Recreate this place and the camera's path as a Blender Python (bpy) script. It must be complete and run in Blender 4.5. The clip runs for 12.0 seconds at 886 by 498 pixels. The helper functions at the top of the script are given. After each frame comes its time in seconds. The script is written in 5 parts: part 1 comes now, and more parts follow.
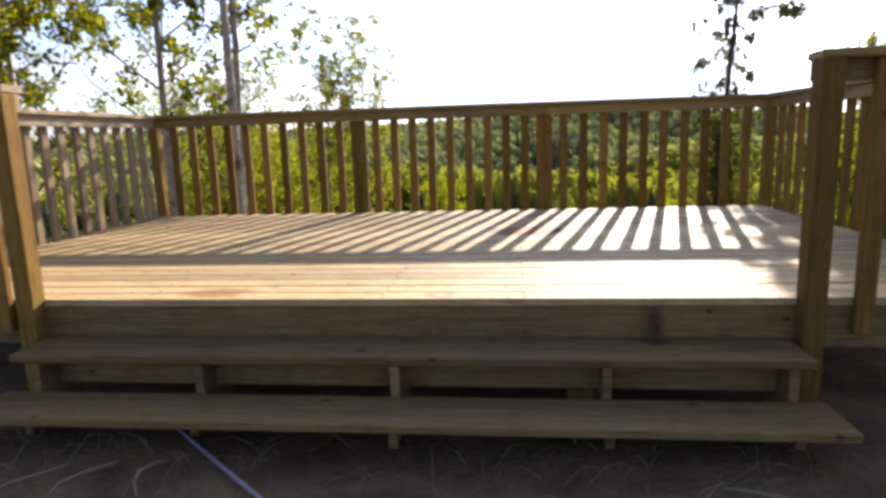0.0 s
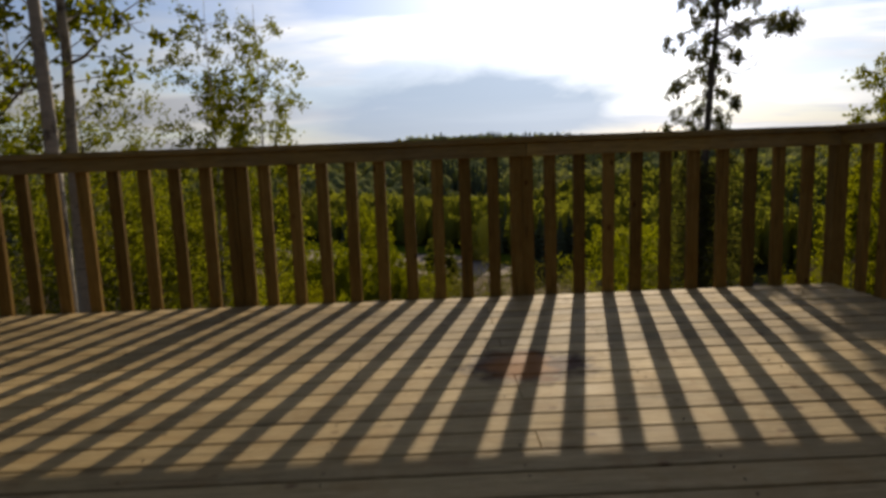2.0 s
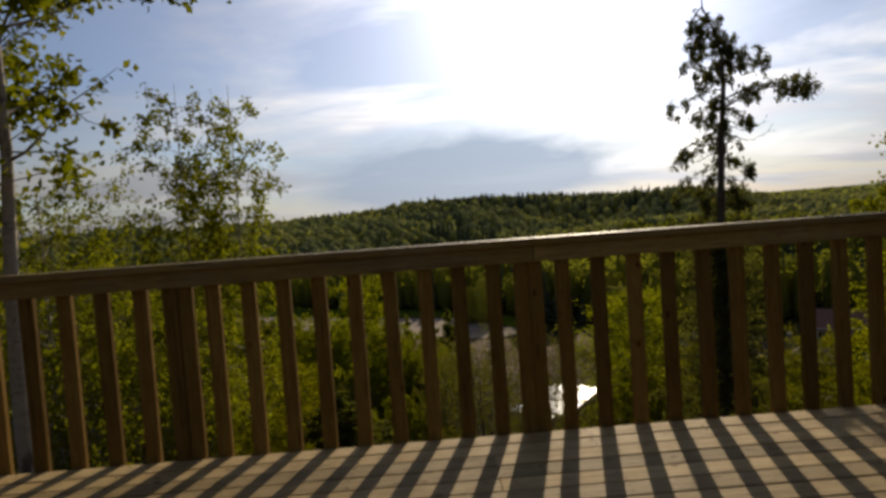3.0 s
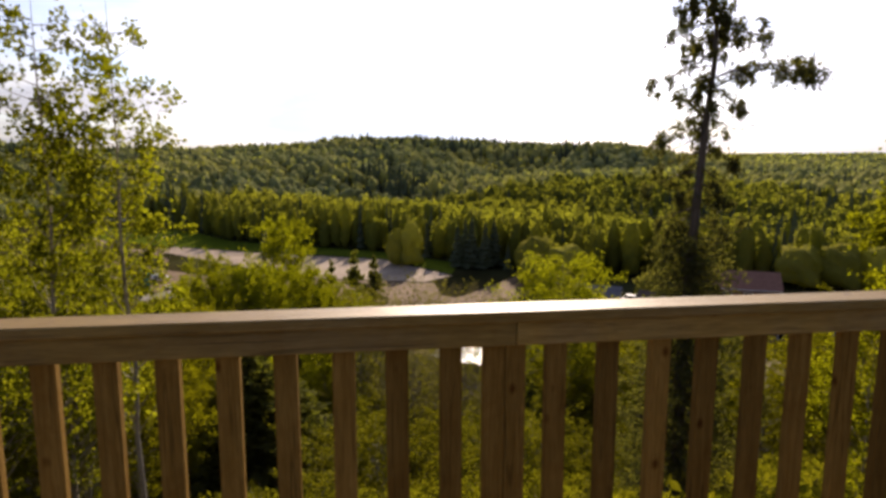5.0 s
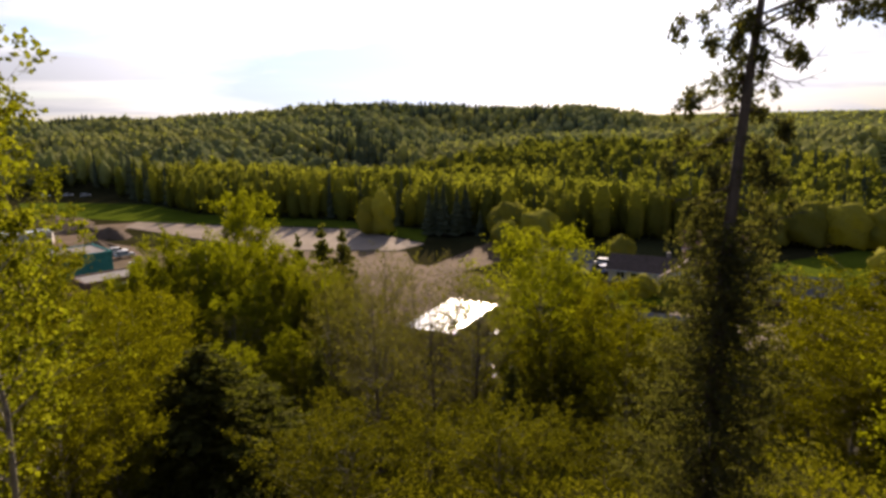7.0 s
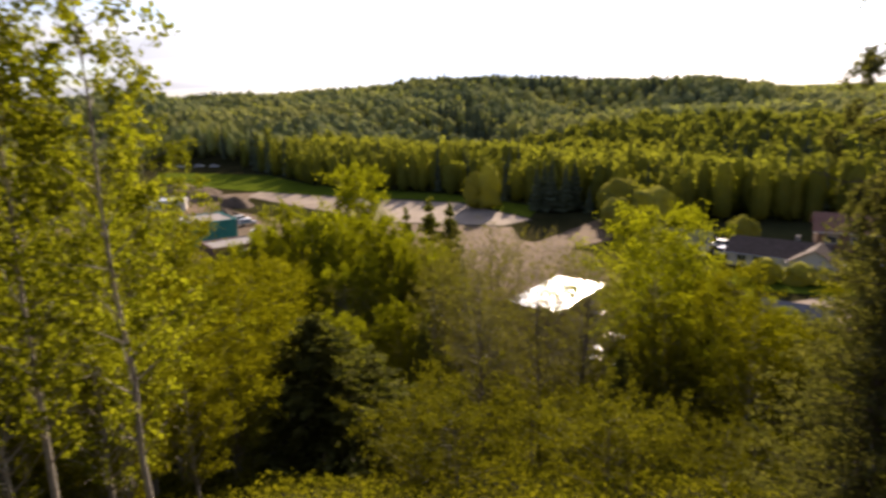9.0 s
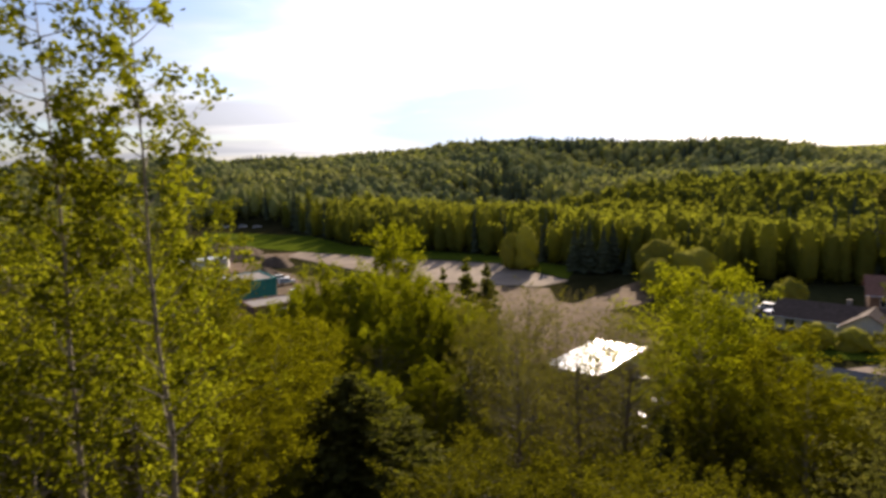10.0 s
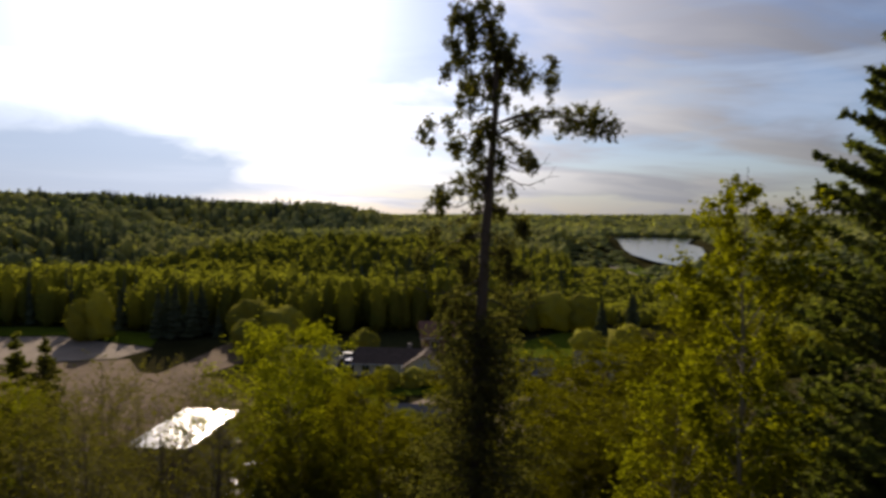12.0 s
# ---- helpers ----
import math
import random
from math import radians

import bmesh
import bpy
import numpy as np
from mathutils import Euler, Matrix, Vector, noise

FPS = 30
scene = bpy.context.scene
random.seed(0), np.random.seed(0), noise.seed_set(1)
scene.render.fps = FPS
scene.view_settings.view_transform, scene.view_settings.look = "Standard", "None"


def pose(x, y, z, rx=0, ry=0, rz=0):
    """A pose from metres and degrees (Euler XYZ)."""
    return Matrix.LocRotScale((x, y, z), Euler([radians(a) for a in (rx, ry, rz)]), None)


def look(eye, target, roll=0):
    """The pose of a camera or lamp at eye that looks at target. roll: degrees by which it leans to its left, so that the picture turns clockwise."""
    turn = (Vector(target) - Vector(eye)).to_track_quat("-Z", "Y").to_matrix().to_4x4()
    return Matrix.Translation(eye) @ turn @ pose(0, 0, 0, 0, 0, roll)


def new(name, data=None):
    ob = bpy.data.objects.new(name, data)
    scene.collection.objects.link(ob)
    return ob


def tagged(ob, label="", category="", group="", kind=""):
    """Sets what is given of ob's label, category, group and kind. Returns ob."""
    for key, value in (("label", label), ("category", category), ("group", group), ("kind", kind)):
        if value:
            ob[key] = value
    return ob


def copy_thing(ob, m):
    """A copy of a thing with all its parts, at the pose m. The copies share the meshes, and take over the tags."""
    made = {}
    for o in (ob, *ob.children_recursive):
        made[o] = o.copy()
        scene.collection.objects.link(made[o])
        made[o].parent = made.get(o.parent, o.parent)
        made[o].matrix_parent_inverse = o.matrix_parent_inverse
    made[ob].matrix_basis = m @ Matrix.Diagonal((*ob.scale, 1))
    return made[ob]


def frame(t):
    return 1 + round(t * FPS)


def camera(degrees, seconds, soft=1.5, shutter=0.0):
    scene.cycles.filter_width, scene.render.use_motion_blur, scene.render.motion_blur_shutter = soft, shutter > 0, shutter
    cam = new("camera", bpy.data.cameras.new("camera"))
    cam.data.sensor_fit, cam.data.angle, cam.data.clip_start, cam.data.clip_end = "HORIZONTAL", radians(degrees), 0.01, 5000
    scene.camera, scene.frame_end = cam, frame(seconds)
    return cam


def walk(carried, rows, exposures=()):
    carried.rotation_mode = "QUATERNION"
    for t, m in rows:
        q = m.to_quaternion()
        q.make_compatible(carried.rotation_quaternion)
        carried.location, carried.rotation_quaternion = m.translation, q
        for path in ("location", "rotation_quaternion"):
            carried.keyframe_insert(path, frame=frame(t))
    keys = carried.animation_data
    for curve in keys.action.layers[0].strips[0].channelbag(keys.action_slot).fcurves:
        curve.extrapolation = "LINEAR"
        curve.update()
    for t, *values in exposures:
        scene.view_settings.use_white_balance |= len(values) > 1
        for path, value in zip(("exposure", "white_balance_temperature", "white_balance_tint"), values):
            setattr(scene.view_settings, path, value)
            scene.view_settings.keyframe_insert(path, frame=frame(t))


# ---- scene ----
cam = camera(70.8, 12.0, soft=3.2, shutter=0.25)
EXPOSURES = [(0.0, 1.92, 5950, 18), (0.6, 1.45, 5950, 13), (1.2, 0.85, 6150, 12), (1.6, 0.44, 6350, 14), (2.0, 0.0, 6750, 11), (2.5, -0.36, 6800, 11), (3.7, 0.2, 6750, 12), (5.3, 1.0, 6750, 20), (6.2, 0.7, 6700, 19), (7.2, 0.85, 6750, 19), (8.8, 1.25, 6700, 19), (9.5, 1.18, 6650, 18), (10.5, 0.45, 6550, 15), (12.0, 0.05, 6600, 15)]
PATH = [
    (0, (-0.331, 0.777, 1.283), (-0.549, 2.733, 0.928), -1.8),
    (0.3, (-0.383, 1.143, 1.277), (-0.58, 3.089, 0.859), -2.8),
    (0.5, (-0.428, 1.375, 1.295), (-0.658, 3.321, 0.894), -3.1),
    (1, (-0.503, 1.962, 1.3), (-0.689, 3.905, 0.864), -4.6),
    (1.5, (-0.537, 2.532, 1.332), (-0.662, 4.487, 0.93), -1.7),
    (2, (-0.596, 2.956, 1.457), (-0.563, 4.935, 1.173), -2.1),
    (2.5, (-0.578, 3.423, 1.585), (-0.527, 5.412, 1.401), -3.9),
    (3, (-0.53, 3.733, 1.702), (-0.476, 5.73, 1.614), -4.1),
    (3.5, (-0.493, 3.91, 1.901), (-0.318, 5.888, 1.663), -2.9),
    (3.7, (-0.536, 4.086, 1.898), (-0.255, 6.054, 1.682), -1.7),
    (5.3, (-0.466, 5.21, 2.099), (-0.196, 7.163, 1.764), 0.2),
    (5.5, (-0.42, 5.371, 2.092), (-0.162, 7.318, 1.713), -1.6),
    (6, (-0.299, 5.768, 2.058), (-0.034, 7.703, 1.631), -1.3),
    (6.3, (-0.252, 5.975, 2.071), (0.133, 7.888, 1.634), -1.5),
    (6.5, (-0.25, 6.08, 2.105), (0.152, 8.027, 1.666), -0.7),
    (7, (-0.235, 6.53, 2.115), (0.123, 8.459, 1.724), -1.1),
    (8.8, (-0.26, 6.86, 2.1), (-0.074, 8.794, 1.625), -0.9),
    (9, (-0.28, 6.87, 2.1), (-0.26, 8.816, 1.637), -1.5),
    (9.5, (-0.3, 6.89, 2.09), (-0.607, 8.829, 1.709), -2.9),
    (10, (-0.31, 6.89, 2.07), (-0.402, 8.87, 1.801), -1.7),
    (10.5, (-0.3, 6.89, 2.06), (-0.069, 8.862, 1.816), -1.2),
    (11, (-0.26, 6.88, 2.08), (0.209, 8.816, 1.906), -1.2),
    (11.5, (-0.24, 6.87, 2.11), (0.545, 8.706, 1.998), -0.2),
    (12, (-0.22, 6.86, 2.09), (0.896, 8.517, 1.996), 0.2),
]
walk(cam, [(t, look(eye, target, roll)) for t, eye, target, roll in PATH], EXPOSURES)

# ---- world, sun, exposure ----
SUN_BEARING, SUN_HEIGHT = radians(14.0), radians(21.7)
SUN_WAY = Vector((math.sin(SUN_BEARING) * math.cos(SUN_HEIGHT), math.cos(SUN_BEARING) * math.cos(SUN_HEIGHT), math.sin(SUN_HEIGHT)))


class Nodes:
    """A thin layer over a node tree: n.add(type, input=value or socket, ...) and attributes by keyword with a leading underscore."""

    def __init__(self, tree):
        self.tree = tree
        tree.nodes.clear()

    def add(self, kind, **given):
        node = self.tree.nodes.new("ShaderNode" + kind)
        for key, value in given.items():
            if key.startswith("at"):
                socket = node.inputs[int(key[2:])]
            else:
                socket = node.inputs[key.replace("_", " ")]
            if isinstance(value, bpy.types.NodeSocket):
                self.tree.links.new(value, socket)
            else:
                socket.default_value = value
        return node

    def math(self, op, a, b=0.0, c=0.0):
        node = self.add("Math", at0=a, at1=b, at2=c)
        node.operation = op
        return node.outputs[0]

    def vmath(self, op, a, b=(0, 0, 0)):
        node = self.add("VectorMath", at0=a, at1=b)
        node.operation = op
        return node

    def ramp(self, fac, stops):
        node = self.add("ValToRGB", Fac=fac)
        el = node.color_ramp.elements
        while len(el) < len(stops):
            el.new(0.5)
        for e, (p, c) in zip(el, stops):
            e.position, e.color = p, (c, c, c, 1) if isinstance(c, (int, float)) else (*c, 1)
        return node.outputs[0]

    def mix(self, fac, a, b, blend="MIX"):
        node = self.add("MixRGB", Fac=fac, Color1=a, Color2=b)
        node.blend_type = blend
        return node.outputs[0]

    def noise(self, vector, scale, detail=3.0, rough=0.55, distort=0.0):
        node = self.add("TexNoise", Vector=vector, Scale=scale, Detail=detail, Roughness=rough, Distortion=distort)
        return node.outputs["Fac"]

    def mapping(self, vector, scale=(1, 1, 1), place=(0, 0, 0), turn=(0, 0, 0)):
        return self.add("Mapping", Vector=vector, Scale=scale, Location=place, Rotation=turn).outputs[0]


def make_world():
    world = bpy.data.worlds.new("evening_sky")
    scene.world = world
    world.use_nodes = True
    n = Nodes(world.node_tree)
    way = n.add("TexCoord").outputs["Generated"]
    sky = n.add("TexSky")
    sky.sky_type, sky.sun_disc = "NISHITA", False
    sky.sun_elevation, sky.sun_rotation = SUN_HEIGHT, SUN_BEARING
    sky.air_density, sky.dust_density, sky.altitude = 1.2, 0.6, 300
    # clouds lie on a flat layer: the way is divided by its height
    part_z = n.add("SeparateXYZ", Vector=way)
    low = n.math("ADD", n.math("MAXIMUM", part_z.outputs[2], 0.0), 0.09)
    flat = n.add("CombineXYZ", X=n.math("DIVIDE", part_z.outputs[0], low), Y=n.math("DIVIDE", part_z.outputs[1], low), Z=0.0).outputs[0]
    field = n.noise(n.mapping(flat, (0.42, 0.62, 1), (1.3, 4.6, 0)), 1.0, 7.0, 0.52, 0.5)
    bearing = n.math("ARCTAN2", part_z.outputs[0], part_z.outputs[1])
    wisp = n.math("MULTIPLY", n.math("SUBTRACT", n.noise(n.mapping(way, (7, 7, 22)), 1.0, 6.0, 0.6, 0.4), 0.5), 1.1)

    def region(b0, e0, wide_b, wide_e, ragged=1.0):
        db = n.math("DIVIDE", n.math("SUBTRACT", bearing, radians(b0)), radians(wide_b))
        de = n.math("DIVIDE", n.math("SUBTRACT", part_z.outputs[2], math.sin(radians(e0))), math.sin(radians(wide_e)))
        far = n.math("SQRT", n.math("ADD", n.math("MULTIPLY", db, db), n.math("MULTIPLY", de, de)))
        return n.ramp(n.math("ADD", far, n.math("MULTIPLY", wisp, ragged)), [(1.0 - 0.75 * ragged, 1.0), (1.0 + 0.25 * ragged, 0.0)])

    streaks = n.ramp(n.noise(n.mapping(way, (2.4, 2.4, 17)), 1.0, 5.0, 0.55, 0.6), [(0.42, 0.0), (0.6, 1.0)])
    bank = n.math("MAXIMUM", region(4, 3.8, 19, 5.2, 0.6), n.math("MULTIPLY", n.math("MULTIPLY", region(66, 11, 46, 10.0, 1.3), streaks), 0.85))
    gap = region(-29, 16, 30, 11.0)
    cover = n.ramp(field, [(0.44, 0.0), (0.56, 1.0)])
    thick = n.ramp(n.noise(n.mapping(flat, (0.38, 0.7, 1), (7.1, 2.2, 0)), 1.1, 5.0, 0.5, 0.4), [(0.42, 1.0), (0.56, 0.0)])
    near_sun = n.math("MAXIMUM", n.vmath("DOT_PRODUCT", way, tuple(SUN_WAY)).outputs["Value"], 0.0)
    wide = n.math("MULTIPLY", n.math("POWER", near_sun, 3.5), 17.0)
    glow = n.math("ADD", wide, n.math("ADD", n.math("MULTIPLY", n.math("POWER", near_sun, 12.0), 34.0), n.math("MULTIPLY", n.math("POWER", near_sun, 70.0), 160.0)))
    # thin bright cloud scatters the sun forwards, thick cloud stays grey
    bright = n.math("ADD", 2.1, glow)
    lit = n.vmath("SCALE", (1.0, 0.98, 0.96))
    n.tree.links.new(bright, lit.inputs["Scale"])
    grey = n.vmath("SCALE", (0.93, 0.94, 1.02))
    n.tree.links.new(n.math("ADD", 2.5, n.math("MULTIPLY", glow, 0.6)), grey.inputs["Scale"])
    cloud = n.mix(thick, grey.outputs[0], lit.outputs[0])
    clear = n.vmath("ADD", n.vmath("MULTIPLY", sky.outputs[0], (0.95, 1.08, 1.45)).outputs[0], n.vmath("SCALE", (0.82, 0.87, 1.05)).outputs[0])
    n.tree.links.new(n.math("MULTIPLY", glow, 0.19), clear.inputs[1].links[0].from_node.inputs["Scale"])
    out = n.mix(n.math("MULTIPLY", n.math("MULTIPLY", cover, 0.85), n.math("SUBTRACT", 1.0, n.math("MULTIPLY", gap, 0.9))), clear.outputs[0], cloud)
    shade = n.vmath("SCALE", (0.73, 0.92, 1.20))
    n.tree.links.new(n.math("ADD", 9.6, n.math("MULTIPLY", glow, 0.05)), shade.inputs["Scale"])
    out = n.mix(n.math("MULTIPLY", bank, 0.92), out, shade.outputs[0])
    # pale haze low over the hills
    haze = n.vmath("SCALE", (0.88, 0.95, 1.06))
    n.tree.links.new(n.math("ADD", 3.0, n.math("MULTIPLY", glow, 0.34)), haze.inputs["Scale"])
    out = n.mix(n.ramp(part_z.outputs[2], [(0.0, 0.65), (0.09, 0.0)]), out, haze.outputs[0])
    back = n.add("Background", Color=out, Strength=SKY)
    n.tree.links.new(back.outputs[0], n.add("OutputWorld").inputs[0])


SKY = 0.055
make_world()
sun = new("sun", bpy.data.lights.new("sun", "SUN"))
sun.data.energy, sun.data.angle, sun.data.color = 5.0, radians(0.6), (1.0, 0.86, 0.66)
sun.matrix_world = look((30, 120, 60), tuple(Vector((30, 120, 60)) - SUN_WAY))


# ---- materials ----
def material(name):
    m = bpy.data.materials.new(name)
    m.use_nodes = True
    return m, Nodes(m.node_tree)


def finish(n, colour, rough=0.8, bump=None, depth=0.01, metal=0.0, specular=0.4, alpha=None):
    b = n.add("BsdfPrincipled", Base_Color=colour, Roughness=rough, Metallic=metal)
    b.inputs["Specular IOR Level"].default_value = specular
    if bump is not None:
        n.tree.links.new(n.add("Bump", Height=bump, Distance=depth, Strength=0.8).outputs[0], b.inputs["Normal"])
    n.tree.links.new(b.outputs[0], n.add("OutputMaterial").inputs[0])


def wood(name, dark, light, along, rough=0.75, stains=(), weather=0.35, gloss=0.1):
    """Sawn boards: grain along one axis of the board, knots, grey weathering and stains of their own."""
    m, n = material(name)
    info = n.add("ObjectInfo").outputs["Random"]
    co = n.add("TexCoord").outputs["Object"]
    shift = n.add("CombineXYZ", X=n.math("MULTIPLY", info, 37.0), Y=n.math("MULTIPLY", info, 61.0), Z=n.math("MULTIPLY", info, 23.0)).outputs[0]
    moved = n.vmath("ADD", co, shift).outputs[0]
    thin = {"x": (1.2, 22, 22), "z": (22, 22, 1.2), "y": (22, 1.2, 22)}[along]
    knot_scale = {"x": (6.0, 9, 9), "z": (9, 9, 6.0), "y": (9, 6.0, 9)}[along]
    grain = n.noise(n.mapping(moved, thin), 2.2, 6.0, 0.62, 0.6)
    fine = n.noise(n.mapping(moved, tuple(v * 5 for v in thin)), 2.0, 3.0, 0.6)
    broad = n.noise(moved, 2.6, 4.0, 0.6)
    cell = n.add("TexVoronoi", Vector=n.mapping(moved, knot_scale), Scale=1.0, Randomness=1.0)
    knot = n.ramp(n.math("ADD", cell.outputs["Distance"], n.math("MULTIPLY", fine, 0.08)), [(0.09, 1.0), (0.20, 0.0)])
    pick = n.ramp(n.add("SeparateXYZ", Vector=cell.outputs["Color"]).outputs[0], [(0.52, 0.0), (0.55, 1.0)])
    colour = n.mix(n.ramp(grain, [(0.3, 0.0), (0.72, 1.0)]), (*dark, 1), (*light, 1))
    grey = sum(light) / 3
    colour = n.mix(n.math("MULTIPLY", n.ramp(broad, [(0.42, 0.0), (0.68, 1.0)]), weather), colour, (grey * 1.0, grey * 0.83, grey * 0.58, 1))
    colour = n.mix(n.math("MULTIPLY", n.ramp(fine, [(0.42, 1.0), (0.60, 0.0)]), 0.34), colour, tuple(v * 0.45 for v in dark) + (1,))
    colour = n.mix(n.math("MULTIPLY", knot, pick), colour, (dark[0] * 0.42, dark[1] * 0.30, dark[2] * 0.25, 1))
    blotch = n.noise(moved, 5.5, 5.0, 0.7, 0.8)
    colour = n.mix(n.math("MULTIPLY", n.ramp(blotch, [(0.5, 0.0), (0.68, 1.0)]), 0.45), colour, (dark[0] * 0.8, dark[1] * 0.66, dark[2] * 0.5, 1))
    split = n.noise(n.mapping(moved, tuple(0.7 if v < 2 else 30 for v in thin)), 1.0, 2.0, 0.5, 0.3)
    crack = n.math("MULTIPLY", n.ramp(n.math("ABSOLUTE", n.math("SUBTRACT", split, 0.5)), [(0.006, 1.0), (0.022, 0.0)]), n.ramp(broad, [(0.42, 0.0), (0.52, 0.5)]))
    colour = n.mix(crack, colour, tuple(v * 0.25 for v in dark) + (1,))
    tone = n.math("ADD", 0.7, n.math("MULTIPLY", info, 0.55))
    bright = n.vmath("SCALE", colour)
    n.tree.links.new(tone, bright.inputs["Scale"])
    colour = bright.outputs[0]
    place = n.add("NewGeometry").outputs["Position"]
    for (x, y, rx, ry, tint, power) in stains:
        off = n.mapping(place, (1 / rx, 1 / ry, 0), (-x / rx, -y / ry, 0))
        far = n.vmath("LENGTH", off).outputs["Value"]
        ragged = n.math("ADD", far, n.math("MULTIPLY", n.math("SUBTRACT", n.noise(place, 9.0, 4.0, 0.65), 0.5), 1.0))
        inside = n.math("MULTIPLY", n.ramp(ragged, [(0.55, 1.0), (0.95, 0.0)]), power)
        colour = n.mix(inside, colour, (*tint, 1))
    height = n.math("ADD", n.math("MULTIPLY", grain, 0.6), n.math("MULTIPLY", fine, 0.4))
    finish(n, colour, n.math("ADD", rough - 0.12, n.math("MULTIPLY", broad, 0.24)), n.math("SUBTRACT", height, n.math("MULTIPLY", crack, 0.7)), 0.0035, specular=gloss)
    return m


def mottled(name, a, b, scale, rough=0.85, bump=0.02, second=None, specular=0.06, metal=0.0, fine=9.0):
    """Two colours in patches with a finer grain, by place in the world."""
    m, n = material(name)
    co = n.add("NewGeometry").outputs["Position"]
    big, small = n.noise(co, scale, 4.0, 0.6, 0.3), n.noise(co, scale * fine, 4.0, 0.65)
    colour = n.mix(n.ramp(big, [(0.35, 0.0), (0.66, 1.0)]), (*a, 1), (*b, 1))
    if second:
        colour = n.mix(n.ramp(n.noise(co, scale * 0.31, 3.0, 0.55), [(0.5, 0.0), (0.62, 1.0)]), colour, (*second, 1))
    colour = n.mix(n.math("MULTIPLY", n.ramp(small, [(0.3, 1.0), (0.6, 0.0)]), 0.35), colour, tuple(v * 0.4 for v in a) + (1,))
    finish(n, colour, rough, small, bump, metal, specular)
    return m


def leaf(name, a, b, through_share=0.5, stand=0.0):
    """Thin leaves: light is thrown back and let through; each leaf has its own tone, and each stand of trees."""
    m, n = material(name)
    geo = n.add("NewGeometry")
    tree = n.add("ObjectInfo").outputs["Random"]
    colour = n.mix(geo.outputs["Random Per Island"], (*a, 1), (*b, 1))
    if stand:
        patch = n.noise(geo.outputs["Position"], 0.011, 3.0, 0.6)
        colour = n.mix(n.math("MULTIPLY", n.ramp(patch, [(0.44, 0.0), (0.56, 1.0)]), stand), colour, (a[0] * 0.6, a[1] * 0.72, a[2] * 1.1, 1))
        speck = n.noise(geo.outputs["Position"], 0.9, 3.0, 0.7)
        colour = n.mix(n.math("MULTIPLY", n.ramp(speck, [(0.36, 1.0), (0.56, 0.0)]), 0.14), colour, (a[0] * 0.5, a[1] * 0.55, a[2] * 0.6, 1))
    tone = n.vmath("SCALE", colour)
    n.tree.links.new(n.math("ADD", 0.8, n.math("MULTIPLY", tree, 0.4)), tone.inputs["Scale"])
    glow = n.vmath("MULTIPLY", tone.outputs[0], (1.15, 1.2, 0.35))
    back = n.add("BsdfDiffuse", Color=tone.outputs[0])
    lets = n.add("BsdfTranslucent", Color=glow.outputs[0])
    if stand:
        relief = n.add("Bump", Height=n.noise(geo.outputs["Position"], 0.55, 5.0, 0.75), Distance=1.0, Strength=0.7)
        n.tree.links.new(relief.outputs[0], back.inputs["Normal"])
        n.tree.links.new(relief.outputs[0], lets.inputs["Normal"])
    both = n.add("MixShader", Fac=through_share)
    n.tree.links.new(back.outputs[0], both.inputs[1])
    n.tree.links.new(lets.outputs[0], both.inputs[2])
    n.tree.links.new(both.outputs[0], n.add("OutputMaterial").inputs[0])
    return m


def bark(name, pale, dark, marks):
    m, n = material(name)
    co = n.add("TexCoord").outputs["Object"]
    info = n.add("ObjectInfo").outputs["Random"]
    co = n.vmath("ADD", co, n.add("CombineXYZ", X=info, Y=info, Z=n.math("MULTIPLY", info, 40.0)).outputs[0]).outputs[0]
    bands = n.noise(n.mapping(co, (5, 5, 16)), 1.0, 4.0, 0.6, 0.4)
    patches = n.noise(n.mapping(co, (3, 3, 2.2)), 1.4, 5.0, 0.65)
    colour = n.mix(n.ramp(bands, [(0.3, 0.0), (0.6, 1.0)]), tuple(v * 0.7 for v in pale) + (1,), (*pale, 1))
    colour = n.mix(n.math("MULTIPLY", n.ramp(patches, [(0.56, 0.0), (0.64, 1.0)]), marks), colour, (*dark, 1))
    colour = n.mix(n.math("MULTIPLY", n.ramp(bands, [(0.60, 0.0), (0.70, 1.0)]), marks), colour, (*dark, 1))
    finish(n, colour, 0.8, n.noise(n.mapping(co, (18, 18, 6)), 1.6, 5.0, 0.6), 0.01)
    return m


DECK_STAINS = ((-0.2, 5.62, 0.38, 0.29, (0.04, 0.016, 0.006), 1.0), (-0.22, 5.62, 0.21, 0.24, (0.21, 0.08, 0.012), 1.0), (-0.04, 5.62, 0.09, 0.10, (0.06, 0.022, 0.008), 0.9), (-1.78, 3.70, 0.26, 0.12, (0.20, 0.09, 0.03), 0.75), (-1.62, 3.67, 0.10, 0.06, (0.42, 0.30, 0.15), 0.8), (-0.67, 3.66, 0.09, 0.07, (0.18, 0.08, 0.03), 0.8), (-0.67, 3.66, 0.05, 0.04, (0.42, 0.30, 0.15), 0.8))
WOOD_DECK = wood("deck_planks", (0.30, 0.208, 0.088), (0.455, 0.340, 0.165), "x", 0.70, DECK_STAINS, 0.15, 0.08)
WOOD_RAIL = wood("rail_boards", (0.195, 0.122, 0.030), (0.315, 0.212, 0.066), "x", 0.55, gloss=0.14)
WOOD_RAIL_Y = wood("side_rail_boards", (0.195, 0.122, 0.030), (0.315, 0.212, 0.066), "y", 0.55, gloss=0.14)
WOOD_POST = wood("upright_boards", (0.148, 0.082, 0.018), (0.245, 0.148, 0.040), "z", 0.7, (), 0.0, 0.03)
